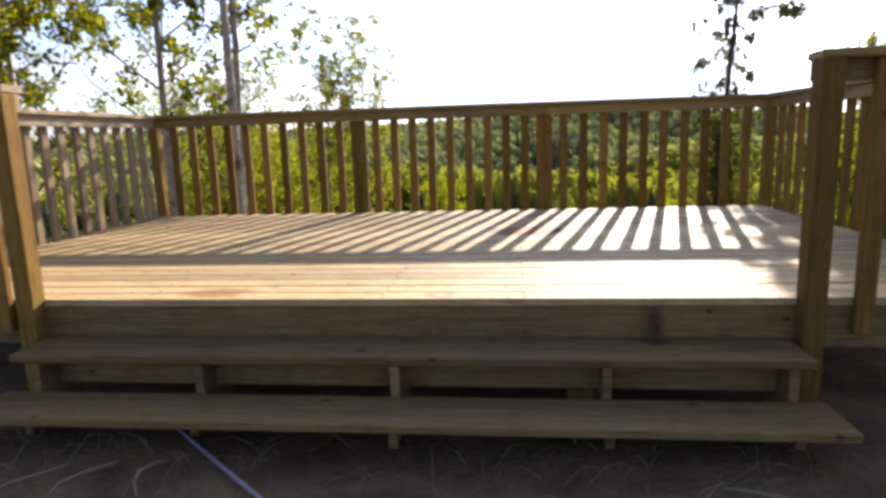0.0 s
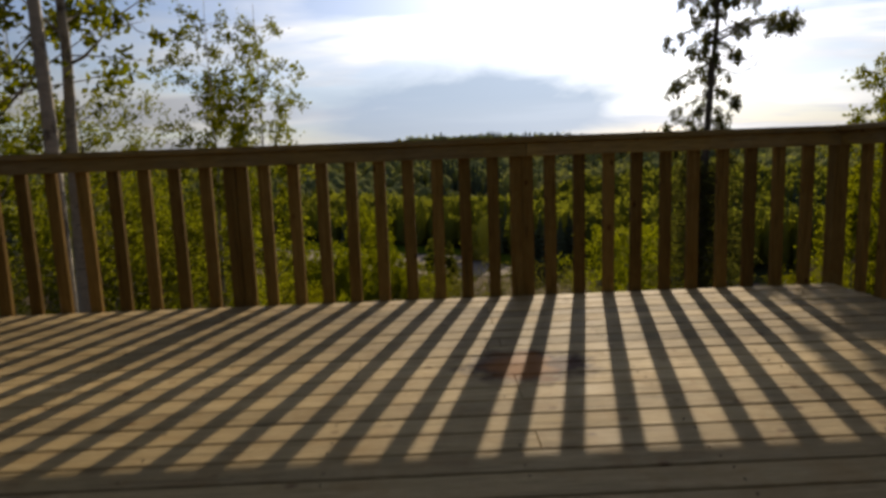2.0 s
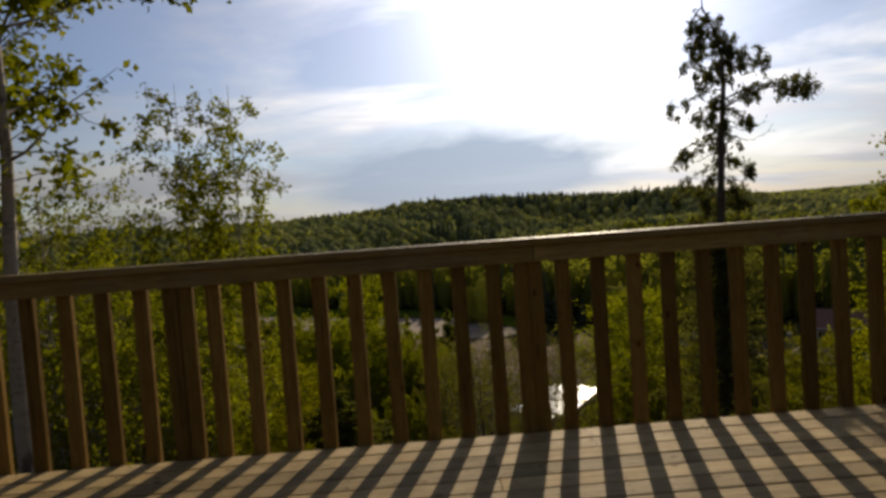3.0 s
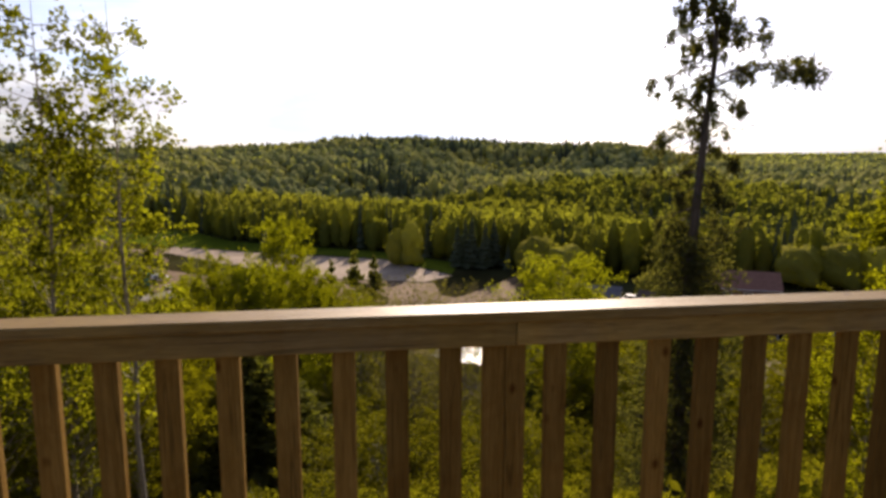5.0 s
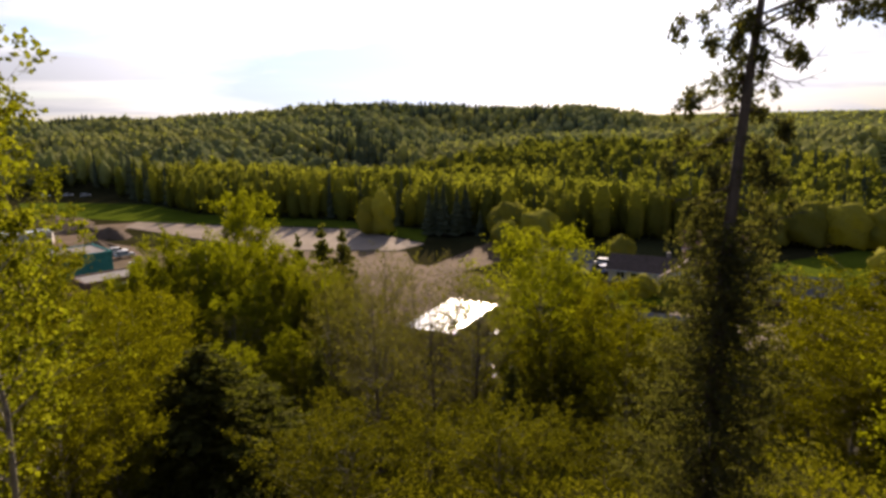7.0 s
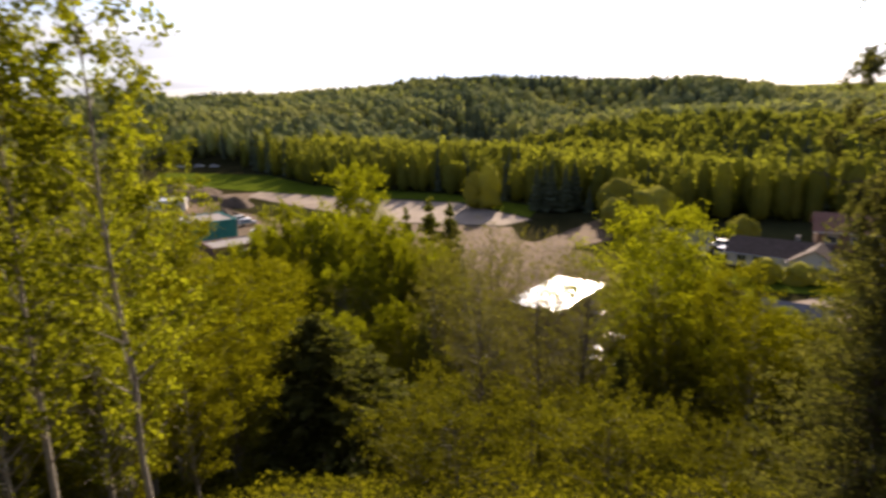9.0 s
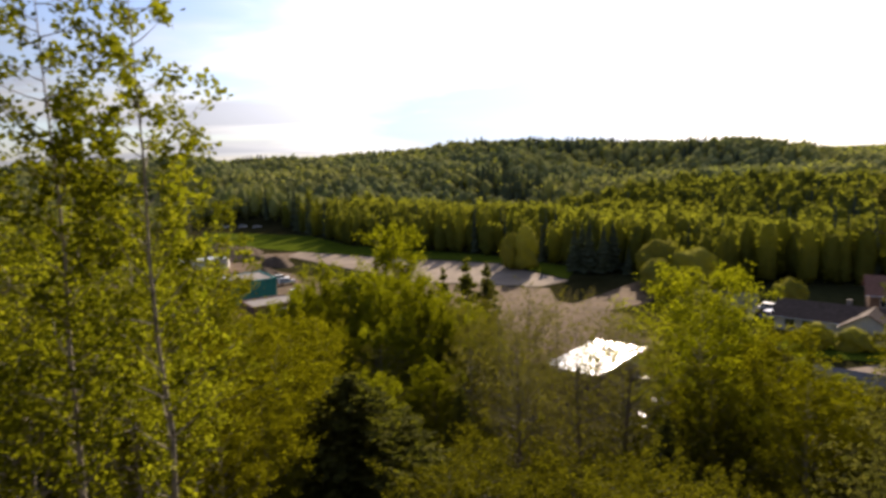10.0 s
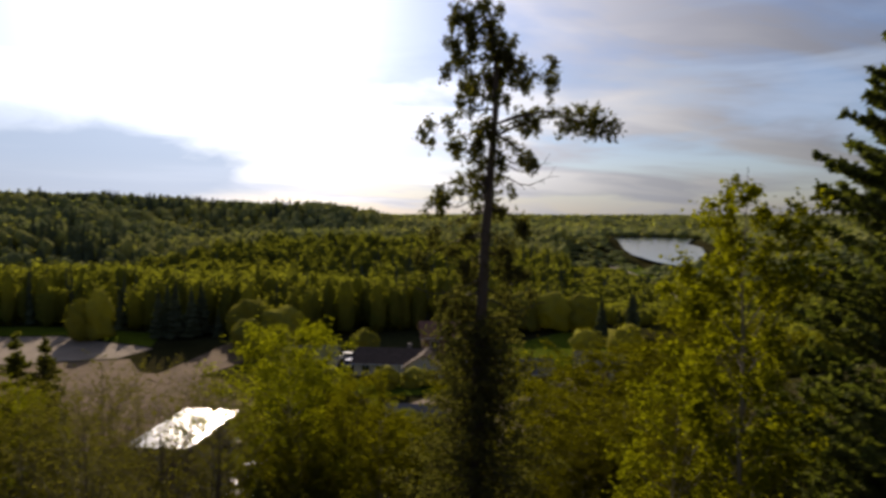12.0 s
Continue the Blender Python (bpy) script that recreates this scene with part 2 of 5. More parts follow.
STEP_STAINS = ((0.30, 3.53, 0.08, 0.09, (0.03, 0.02, 0.014), 0.8), (-1.0, 3.36, 0.03, 0.03, (0.03, 0.02, 0.014), 0.8))
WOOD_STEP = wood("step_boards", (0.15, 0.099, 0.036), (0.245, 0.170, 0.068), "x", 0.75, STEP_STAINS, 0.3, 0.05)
# Lit copies for the left side railing: sunlight is put into the paler colour.
WOOD_SUNLIT = wood("sunlit_tone_boards", (0.26, 0.19, 0.105), (0.40, 0.315, 0.195), "x", 0.75, (), 0.4, 0.06)
WOOD_SUNLIT_POST = wood("sunlit_tone_uprights", (0.225, 0.16, 0.082), (0.35, 0.265, 0.15), "z", 0.75, (), 0.4, 0.05)
NAIL = mottled("rusty_nail", (0.03, 0.02, 0.015), (0.06, 0.035, 0.02), 40, 0.6, 0.001, metal=0.6)
EARTH = mottled("bare_earth_and_dry_grass", (0.095, 0.058, 0.034), (0.165, 0.112, 0.06), 3.0, 0.95, 0.03)
GROUND = mottled("hillside_and_valley_grass", (0.024, 0.024, 0.009), (0.045, 0.038, 0.016), 0.06, 0.95, 0.3, second=(0.045, 0.046, 0.018), specular=0.0, fine=14)
FIELD = mottled("spring_grass", (0.06, 0.085, 0.008), (0.095, 0.12, 0.012), 0.08, 1.0, 0.1, specular=0.0)
GRAVEL = mottled("pale_gravel", (0.22, 0.17, 0.125), (0.31, 0.245, 0.185), 0.12, 0.9, 0.05, fine=20)
DIRT = mottled("brown_dirt", (0.12, 0.08, 0.045), (0.185, 0.125, 0.075), 0.15, 0.95, 0.1)
ROAD = mottled("worn_asphalt", (0.13, 0.115, 0.10), (0.20, 0.175, 0.15), 0.3, 0.85, 0.01)
WATER, _n = material("river_water")
finish(_n, (0.02, 0.035, 0.04, 1), 0.08, _n.noise(_n.mapping(_n.add("NewGeometry").outputs["Position"], (0.15, 0.15, 1)), 1.0, 3.0), 0.15, specular=0.5)
LEAF_BIRCH = leaf("birch_leaves", (0.092, 0.10, 0.009), (0.17, 0.165, 0.018), 0.64)
LEAF_YELLOW = leaf("young_yellow_green_leaves", (0.10, 0.096, 0.005), (0.18, 0.165, 0.010), 0.62)
LEAF_SAPLING = leaf("bright_sapling_leaves", (0.112, 0.116, 0.007), (0.19, 0.186, 0.011), 0.68)
LEAF_ASPEN = leaf("aspen_leaves", (0.122, 0.13, 0.008), (0.20, 0.197, 0.014), 0.66)
LEAF_SHRUB = leaf("shrub_leaves", (0.07, 0.07, 0.008), (0.14, 0.125, 0.014), 0.52)
LEAF_GREY = leaf("greyish_buds", (0.095, 0.088, 0.024), (0.15, 0.13, 0.04), 0.5)
NEEDLE = leaf("spruce_needles", (0.065, 0.080, 0.028), (0.125, 0.135, 0.05), 0.45)
NEEDLE_YOUNG = leaf("young_spruce_needles", (0.095, 0.10, 0.028), (0.15, 0.148, 0.042), 0.5)
NEEDLE_BROWN = leaf("spruce_cones_and_old_needles", (0.06, 0.062, 0.028), (0.12, 0.11, 0.05), 0.5)
# Far crowns lightened and greyed: the haze over the hills is in their colour.
FAR_LEAF = leaf("haze_lightened_broadleaf_crowns", (0.37, 0.37, 0.135), (0.42, 0.405, 0.15), 0.45, 0.55)
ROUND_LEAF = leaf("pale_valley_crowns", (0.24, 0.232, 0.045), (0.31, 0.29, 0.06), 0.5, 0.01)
# Darker copy of the far crowns: shaded, haze-free sides are painted into the colour.
EDGE_SHADE_LEAF = leaf("shade_darkened_edge_crowns", (0.148, 0.15, 0.03), (0.22, 0.212, 0.04), 0.55, 0.25)
# Spruces raised likewise, with haze put into the base colour.
FAR_NEEDLE = leaf("haze_lightened_spruce_crowns", (0.085, 0.10, 0.058), (0.12, 0.135, 0.075), 0.3, 0.2)
BARK_BIRCH = bark("birch_bark", (0.33, 0.28, 0.215), (0.06, 0.045, 0.035), 0.85)
BARK_GREY = bark("grey_aspen_bark", (0.24, 0.21, 0.165), (0.06, 0.05, 0.04), 0.7)
BARK_DARK = bark("dark_spruce_bark", (0.11, 0.085, 0.065), (0.04, 0.03, 0.025), 0.6)
SIDING = mottled("cream_siding", (0.62, 0.58, 0.50), (0.70, 0.66, 0.58), 0.8, 0.7, 0.005)
SIDING_DARK = mottled("brown_siding", (0.16, 0.10, 0.07), (0.22, 0.14, 0.10), 0.8, 0.7, 0.005)
TEAL = mottled("teal_metal_cladding", (0.03, 0.20, 0.17), (0.045, 0.26, 0.22), 0.5, 0.5, 0.005)
ROOF_BROWN = mottled("brown_shingles", (0.085, 0.06, 0.045), (0.14, 0.10, 0.08), 1.5, 0.85, 0.02)
ROOF_RED = mottled("red_brown_shingles", (0.21, 0.105, 0.075), (0.28, 0.145, 0.105), 1.5, 0.85, 0.02)
ROOF_GREY = mottled("grey_shingles", (0.10, 0.10, 0.115), (0.16, 0.16, 0.175), 1.5, 0.8, 0.02)
ROOF_TIN = mottled("pale_tin_roof", (0.07, 0.07, 0.075), (0.12, 0.12, 0.125), 0.25, 0.2, 0.012, metal=0.9, specular=0.6)
ROOF_PALE = mottled("pale_blue_tin_roof", (0.50, 0.55, 0.60), (0.58, 0.63, 0.68), 0.8, 0.5, 0.004)
DIRT_DARK = mottled("dark_tipped_earth", (0.11, 0.078, 0.052), (0.16, 0.115, 0.08), 0.4, 0.95, 0.15)
ROOF_FLAT = mottled("gravelled_flat_roof", (0.24, 0.22, 0.20), (0.33, 0.30, 0.27), 0.6, 0.9, 0.02)
GLASS_DARK, _n = material("dark_window_glass")
finish(_n, (0.015, 0.018, 0.022, 1), 0.05, specular=0.6)
TRIM = mottled("white_painted_trim", (0.66, 0.65, 0.62), (0.76, 0.75, 0.72), 2.0, 0.6, 0.003)
RUBBER = mottled("black_rubber", (0.015, 0.015, 0.016), (0.03, 0.03, 0.03), 5.0, 0.8, 0.003)
CHROME = mottled("bright_rim_metal", (0.5, 0.5, 0.5), (0.62, 0.62, 0.62), 5.0, 0.25, 0.001, metal=1.0)
PURPLE = mottled("faded_purple_strap", (0.23, 0.19, 0.22), (0.30, 0.255, 0.285), 30, 0.7, 0.002)
ROOT = bark("pale_dry_roots", (0.15, 0.115, 0.07), (0.12, 0.09, 0.06), 0.4)


def paint(name, colour):
    return mottled(name, colour, tuple(min(1, v * 1.12) for v in colour), 3.0, 0.45, 0.0005, specular=0.6)


# ---- building helpers ----
def mesh_of(name, verts, faces, mat, smooth=False):
    me = bpy.data.meshes.new(name)
    me.from_pydata(verts.tolist() if isinstance(verts, np.ndarray) else verts, [], faces.tolist() if isinstance(faces, np.ndarray) else faces)
    me.materials.append(mat)
    if smooth:
        me.polygons.foreach_set("use_smooth", np.ones(len(me.polygons), bool))
    me.update()
    return me


def attach(ob, parent):
    if parent is not None:
        ob.parent = parent
    return ob


def part(name, data, mat, parent=None, label="", m=None):
    """Links a bmesh or a mesh as ONE object under a thing or under a part."""
    if isinstance(data, bmesh.types.BMesh):
        me = bpy.data.meshes.new(name)
        data.to_mesh(me)
        data.free()
        me.materials.append(mat)
        data = me
    ob = attach(new(name, data), parent)
    if m is not None:
        ob.matrix_basis = m
    if label:
        tagged(ob, label)
    return ob


def thing(name, m, label, category, group="", kind=""):
    ob = new(name)
    ob.empty_display_size = 0.1
    ob.matrix_basis = m
    return tagged(ob, label, category, group, kind)


def box(x0, x1, y0, y1, z0, z1, bevel=0.0):
    bm = bmesh.new()
    bmesh.ops.create_cube(bm, size=1.0, matrix=Matrix.Translation(((x0 + x1) / 2, (y0 + y1) / 2, (z0 + z1) / 2)) @ Matrix.Diagonal((x1 - x0, y1 - y0, z1 - z0, 1)))
    if bevel:
        bmesh.ops.bevel(bm, geom=bm.edges[:], offset=bevel, segments=1, affect="EDGES")
    return bm


def board_mesh(name, lx, ly, lz, mat, bevel=0.004):
    """A sawn board about its own middle, with eased edges."""
    bm = box(-lx / 2, lx / 2, -ly / 2, ly / 2, -lz / 2, lz / 2, bevel)
    me = bpy.data.meshes.new(name)
    bm.to_mesh(me)
    bm.free()
    me.materials.append(mat)
    return me


def tube(points, radii, sides=7):
    """A tapered tube along points."""
    points, radii = np.asarray(points, float), np.asarray(radii, float)
    way = np.gradient(points, axis=0)
    way /= np.linalg.norm(way, axis=1, keepdims=True) + 1e-9
    ref = np.where(np.abs(way[:, 2:3]) > 0.8, np.array([[1.0, 0, 0]]), np.array([[0, 0, 1.0]]))
    a = np.cross(way, ref)
    a /= np.linalg.norm(a, axis=1, keepdims=True) + 1e-9
    b = np.cross(way, a)
    ang = np.linspace(0, 2 * np.pi, sides, endpoint=False)
    ring = a[:, None] * np.cos(ang)[None, :, None] + b[:, None] * np.sin(ang)[None, :, None]
    verts = (points[:, None] + ring * radii[:, None, None]).reshape(-1, 3)
    k = len(points)
    i, j = np.meshgrid(np.arange(k - 1), np.arange(sides), indexing="ij")
    n1 = (j + 1) % sides
    faces = np.stack([i * sides + j, i * sides + n1, (i + 1) * sides + n1, (i + 1) * sides + j], -1).reshape(-1, 4)
    return verts, faces


def join(pieces):
    verts, faces, base = [], [], 0
    for v, f in pieces:
        verts.append(v)
        faces.append(f + base)
        base += len(v)
    return np.concatenate(verts), np.concatenate(faces)


def leaves_at(centres, size, rng, long=1.35, hang=0.0):
    """Small pointed leaves, each a folded diamond with its own turn."""
    c = np.asarray(centres, float)
    k = len(c)
    a = rng.normal(size=(k, 3))
    a[:, 2] -= hang
    a /= np.linalg.norm(a, axis=1, keepdims=True)
    b = np.cross(a, rng.normal(size=(k, 3)))
    b /= np.linalg.norm(b, axis=1, keepdims=True) + 1e-9
    s = (size * rng.uniform(0.6, 1.3, k))[:, None]
    nrm = np.cross(a, b) * s * 0.12
    v = np.stack([c - a * s * long * 0.5, c + b * s * 0.5 + nrm, c + a * s * long * 0.5, c - b * s * 0.5 + nrm], 1).reshape(-1, 3)
    return v, np.arange(4 * k).reshape(-1, 4)


# ---- the lie of the land ----
def smooth01(t):
    t = np.clip(t, 0, 1)
    return t * t * (3 - 2 * t)


RIDGE_B = np.radians([-180, -75, -55, -38, -21, -9, 0, 10, 17, 21, 27, 33, 45, 60, 80, 180])
RIDGE_E = np.radians([0.2, 0.3, 0.5, 0.75, 0.75, 1.0, 1.4, 1.65, 1.25, 0.9, 0.15, -0.25, -1.3, -1.55, -1.2, 0.2])
RIVER = [(1010, 880), (760, 650), (590, 500), (500, 415), (430, 335), (400, 290), (420, 272), (500, 342), (560, 372), (700, 470), (800, 560), (1090, 744)]


def inside(x, y, poly):
    x, y = np.asarray(x, float), np.asarray(y, float)
    hit = np.zeros(x.shape, bool)
    for (ax, ay), (bx, by) in zip(poly, poly[1:] + poly[:1]):
        cross = ((ay > y) != (by > y)) & (x < (bx - ax) * (y - ay) / (by - ay + 1e-12) + ax)
        hit ^= cross
    return hit


def widen(poly, by):
    """The outline pushed outwards."""
    out = []
    for i, (px, py) in enumerate(poly):
        (ax, ay), (cx, cy) = poly[i - 1], poly[(i + 1) % len(poly)]
        dx, dy = cx - ax, cy - ay
        far = math.hypot(dx, dy)
        side = 1.0 if inside(px + dy / far, py - dx / far, poly) else -1.0
        out.append((px - side * dy / far * by, py + side * dx / far * by))
    return out


RIVER_BED = widen(RIVER, 26)


def land(x, y):
    """Height of the ground: a flat hilltop, a wooded slope, the valley floor, and far hills."""
    x, y = np.asarray(x, float), np.asarray(y, float)
    down = np.clip((y - 7.7) / 60, 0, 1)
    z = -28 * (1 - (1 - down) ** 1.15)
    r = np.hypot(x, y - 7)
    b = np.arctan2(x, y - 7)
    top = 2.1 + 820 * np.tan(np.interp(b, RIDGE_B, RIDGE_E)) - 11
    foot = np.interp(b, np.radians([-60, -28, -12, -2]), [330, 330, 250, 215])
    rise = smooth01((r - foot) / (825 - foot))
    z = np.where((y > 60) & (r > foot), -28 + (top + 28) * rise + 15 * np.sin(x / 58 + y / 160) * np.cos(y / 74 - x / 210) * smooth01((r - foot - 25) / 120) * smooth01((800 - r) / 200), z)
    z = np.where((y > 60) & (r > 825), np.minimum(z, top) - (r - 825) * 0.004, z)
    z = np.where((y > 60) & (r > 1700), z + smooth01((r - 1700) / 2200) * (22 - z), z)
    z = np.where(inside(x, y, RIVER_BED), -36.0, z)
    return z


def ground_sheet():
    rings = np.concatenate([[0.0], np.linspace(0.6, 12, 20), 12 * (4800 / 12) ** (np.linspace(0, 1, 130) ** 0.9)[1:]])
    turns = 240
    b = np.linspace(0, 2 * np.pi, turns, endpoint=False)
    rr, bb = np.meshgrid(rings[1:], b, indexing="ij")
    x, y = rr * np.sin(bb), 7 + rr * np.cos(bb)
    z = land(x, y)
    bumps = 0.03 * np.sin(x * 2.3) * np.cos(y * 1.7)
    z = z + np.where(rr < 40, bumps, 0)
    v = np.concatenate([[[0, 7, float(land(0, 7))]], np.stack([x, y, z], -1).reshape(-1, 3)])
    k = len(rings) - 1
    i, j = np.meshgrid(np.arange(k - 1), np.arange(turns), indexing="ij")
    n1 = (j + 1) % turns
    quads = np.stack([1 + i * turns + j, 1 + (i + 1) * turns + j, 1 + (i + 1) * turns + n1, 1 + i * turns + n1], -1).reshape(-1, 4).tolist()
    quads += [[0, 1 + (j + 1) % turns, 1 + j][::-1] for j in range(turns)]
    me = mesh_of("ground", v.tolist(), quads, GROUND, True)
    me.materials.append(EARTH)
    near = [1 if (p.center.y < 7.6 and abs(p.center.x) < 60 and p.center.y > -60) else 0 for p in me.polygons]
    me.polygons.foreach_set("material_index", near)
    return tagged(new("ground", me), "wooded hillside falling to a grassy valley and far hills", "ground", kind="structure")


ground_sheet()


def sheet(name, outline, z, mat, label, category="ground", lift=0.1):
    """A flat piece of ground with a thin edge, laid on the valley floor."""
    bm = bmesh.new()
    top = [bm.verts.new((x, y, z)) for x, y in outline]
    low = [bm.verts.new((x, y, z - lift)) for x, y in outline]
    bm.faces.new(top)
    for a in range(len(top)):
        b = (a + 1) % len(top)
        bm.faces.new((top[a], low[a], low[b], top[b]))
    bmesh.ops.recalc_face_normals(bm, faces=bm.faces[:])
    return tagged(part(name, bm, mat), label, category, kind="structure")


sheet("water", RIVER, -31.5, WATER, "calm grey river reflecting the pale sky", "river", 0.5)
FLOOR = -27.9
sheet("road_gravel_lot", [(-63, 229), (-38, 214), (7, 192), (24, 163), (16, 156), (-15, 166), (-64, 218)], FLOOR, GRAVEL, "pale gravel lot beside the line of trees", "lot")
sheet("road_dirt_track", [(42, 162), (47, 160), (37, 137), (27, 130), (20, 128), (18, 134), (24, 140)], FLOOR + 0.03, DIRT, "brown dirt track between the trees", "track")
sheet("road_yard", [(-62, 228), (-62, 190), (-40, 172), (-14, 164), (18, 154), (18, 140), (30, 126), (31, 98), (-20, 98), (-58, 112), (-100, 150), (-98, 220)], FLOOR - 0.03, DIRT, "bare brown yard round the low buildings", "yard")
sheet("pavement_drive", [(48, 92), (58, 95), (64, 84), (84, 92), (88, 86), (66, 72), (46, 70)], FLOOR + 0.03, GRAVEL, "pale gravel drive beside the houses", "drive")
sheet("road_highway", [(318, 276), (240, 183), (180, 128), (177, 130), (236, 186), (313, 280)], FLOOR + 0.03, ROAD, "worn grey road towards the river", "road")
sheet("ground_roadside", [(330, 270), (246, 178), (236, 172), (304, 262)], FLOOR - 0.02, FIELD, "grassy verge of the road", "verge")
sheet("ground_meadow", [(-150, 345), (-118, 348), (-46, 242), (5, 210), (29, 182), (24, 165), (8, 193), (-18, 207), (-38, 216), (-66, 231), (-112, 262)], FLOOR + 0.02, FIELD, "bright strip of spring grass", "meadow")
sheet("ground_lawn", [(84, 118), (118, 126), (132, 120), (104, 98), (90, 98)], FLOOR + 0.05, FIELD, "bright green lawn behind the houses", "lawn")
sheet("ground_front_lawn", [(48, 112), (68, 104), (62, 94), (47, 100)], FLOOR + 0.06, FIELD, "small green lawn in front of the house", "lawn")


# ---- the deck ----
DECK_Z = 0.54
X0, X1, Y0, Y1 = -4.00, 2.08, 3.57, 7.02
OPEN_L, OPEN_R = -2.66, 0.91
S = 0.185


def build_deck():
    deck = thing("deck", pose(0, 0, 0), "weathered pale pine deck of long planks on a dark frame", "deck", kind="structure")
    pitch = (Y1 - Y0) / 25
    joint = -0.275
    data = {}
    rng = random.Random(4)
    for i in range(25):
        y = Y0 + pitch * (i + 0.5)
        cut = joint + (0.0, 0.003, -0.003)[i % 3]
        for a, b in ((X0, cut - 0.0005), (cut + 0.0005, X1)) if i in (0, 3, 5, 6, 9, 12, 13, 17, 20, 22) else ((X0, X1),):
            key = round(b - a, 3)
            if key not in data:
                data[key] = board_mesh("plank", b - a, pitch - 0.0095, 0.036, WOOD_DECK, 0.003)
            part("plank", data[key], None, deck, m=pose((a + b) / 2, y, DECK_Z - 0.018 + rng.uniform(-0.0012, 0.0012), rng.uniform(-0.25, 0.25)))
    for x in np.arange(X0 + 0.05, X1, 0.6):
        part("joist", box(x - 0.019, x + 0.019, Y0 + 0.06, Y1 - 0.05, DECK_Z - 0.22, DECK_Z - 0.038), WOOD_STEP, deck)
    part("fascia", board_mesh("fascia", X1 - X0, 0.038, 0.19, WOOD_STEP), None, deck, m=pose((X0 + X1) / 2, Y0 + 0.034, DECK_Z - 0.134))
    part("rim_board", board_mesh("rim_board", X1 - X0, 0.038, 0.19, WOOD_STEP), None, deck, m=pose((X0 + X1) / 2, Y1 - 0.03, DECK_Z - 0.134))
    for x in (X0 + 0.03, X1 - 0.03):
        part("side_board", box(-0.019, 0.019, Y0 + 0.06, Y1 - 0.052, -0.095, 0.095, 0.003), WOOD_RAIL_Y, deck, m=pose(x, 0, DECK_Z - 0.134))
    for x in (-3.8, -1.9, 0.0, 1.9):
        for y in (3.75, 6.8):
            low = float(land(x, y)) - 0.3
            part("footing", box(x - 0.07, x + 0.07, y - 0.07, y + 0.07, low, DECK_Z - 0.225, 0.005), WOOD_STEP, deck)
    # nail heads over every joist, two a plank
    v, f = [], []
    for x in np.arange(X0 + 0.05, X1, 0.6):
        for i in range(25):
            for d in (-0.035, 0.035):
                if rng.random() < 0.35:
                    continue
                cx, cy = x + rng.uniform(-0.012, 0.012), Y0 + pitch * (i + 0.5) + d + rng.uniform(-0.006, 0.006)
                base = len(v)
                v += [(cx + 0.0038 * math.cos(q), cy + 0.0038 * math.sin(q), DECK_Z + h) for h in (0.0028, -0.003) for q in np.arange(6) * math.pi / 3]
                f.append([base + q for q in range(6)])
                f += [[base + q, base + 6 + q, base + 6 + (q + 1) % 6, base + (q + 1) % 6] for q in range(6)]
    tagged(part("nail_heads", mesh_of("nail_heads", v, f, NAIL), None, deck), kind="stuff")
    return deck


build_deck()

BALUSTER = board_mesh("baluster", 0.076, 0.038, 1.16, WOOD_POST, 0.004)
SUNLIT_BALUSTER = board_mesh("baluster", 0.076, 0.038, 1.16, WOOD_SUNLIT_POST, 0.004)
POST = board_mesh("post", 0.092, 0.092, 1.55, WOOD_POST, 0.005)
RAIL_LOW, RAIL_TOP, CAP_TOP = 1.457, 1.545, 1.583


def uprights(rail, xs, mesh, seed=1):
    rng = random.Random(seed)
    for x in xs:
        part("baluster", mesh, None, rail, m=pose(x + rng.uniform(-0.004, 0.004), 0.019 + rng.uniform(-0.001, 0.003), RAIL_TOP - 0.58 - 0.001, rng.uniform(-0.15, 0.15), rng.uniform(-0.25, 0.25), rng.uniform(-2, 2)))


def railing(name, m, length, balusters, posts, caps, label, seed, cap_over=(0.0, 0.0), doubles=(), sunlit_tone=False):
    """A run of railing along its own x axis from 0 to length; its inner side looks to -y."""
    rail = thing(name, m, label, "railing", "deck railings")
    boards = WOOD_SUNLIT if sunlit_tone else WOOD_RAIL
    cuts = [-cap_over[0], length + cap_over[1]]
    for a, b in zip(cuts, cuts[1:]):
        part("cap_board", board_mesh("cap_board", b - a - 0.003, 0.142, 0.038, boards, 0.005), None, rail, m=pose((a + b) / 2, -0.002, CAP_TOP - 0.019))
    cuts = [0.0, *caps, length]
    for a, b in zip(cuts, cuts[1:]):
        part("rail_board", board_mesh("rail_board", b - a - 0.003, 0.038, RAIL_TOP - RAIL_LOW - 0.001, boards, 0.003), None, rail, m=pose((a + b) / 2, -0.021, (RAIL_LOW + RAIL_TOP) / 2))
    uprights(rail, balusters, SUNLIT_BALUSTER if sunlit_tone else BALUSTER, seed)
    for x in doubles:
        part("double_upright", BALUSTER, None, rail, m=pose(x - 0.0385, 0.0185, RAIL_TOP - 0.581, 0, 0, 0))
        part("double_upright", BALUSTER, None, rail, m=pose(x + 0.0385, 0.026, RAIL_TOP - 0.581, 0, 0, 180))
    for x in posts:
        part("post", POST, None, rail, m=pose(x, 0.03, RAIL_TOP - 0.777))
    return rail


back_len = X1 - X0
p2, p3 = -1.85 - X0, 0.0 - X0
back_b = [p2 * (k + 1) / 11 for k in range(10)] + [p2 + S * (k + 1) for k in range(9)] + [p3 + (X1 - 0.0) * (k + 1) / 11 for k in range(10)]
railing("railing", pose(X0, Y1, 0), back_len, back_b, [-0.02, back_len + 0.02], [4.03], "brown wooden railing with a flat cap above the valley", 11, (0.07, 0.07), doubles=(p2, p3))
side = Y1 - Y0
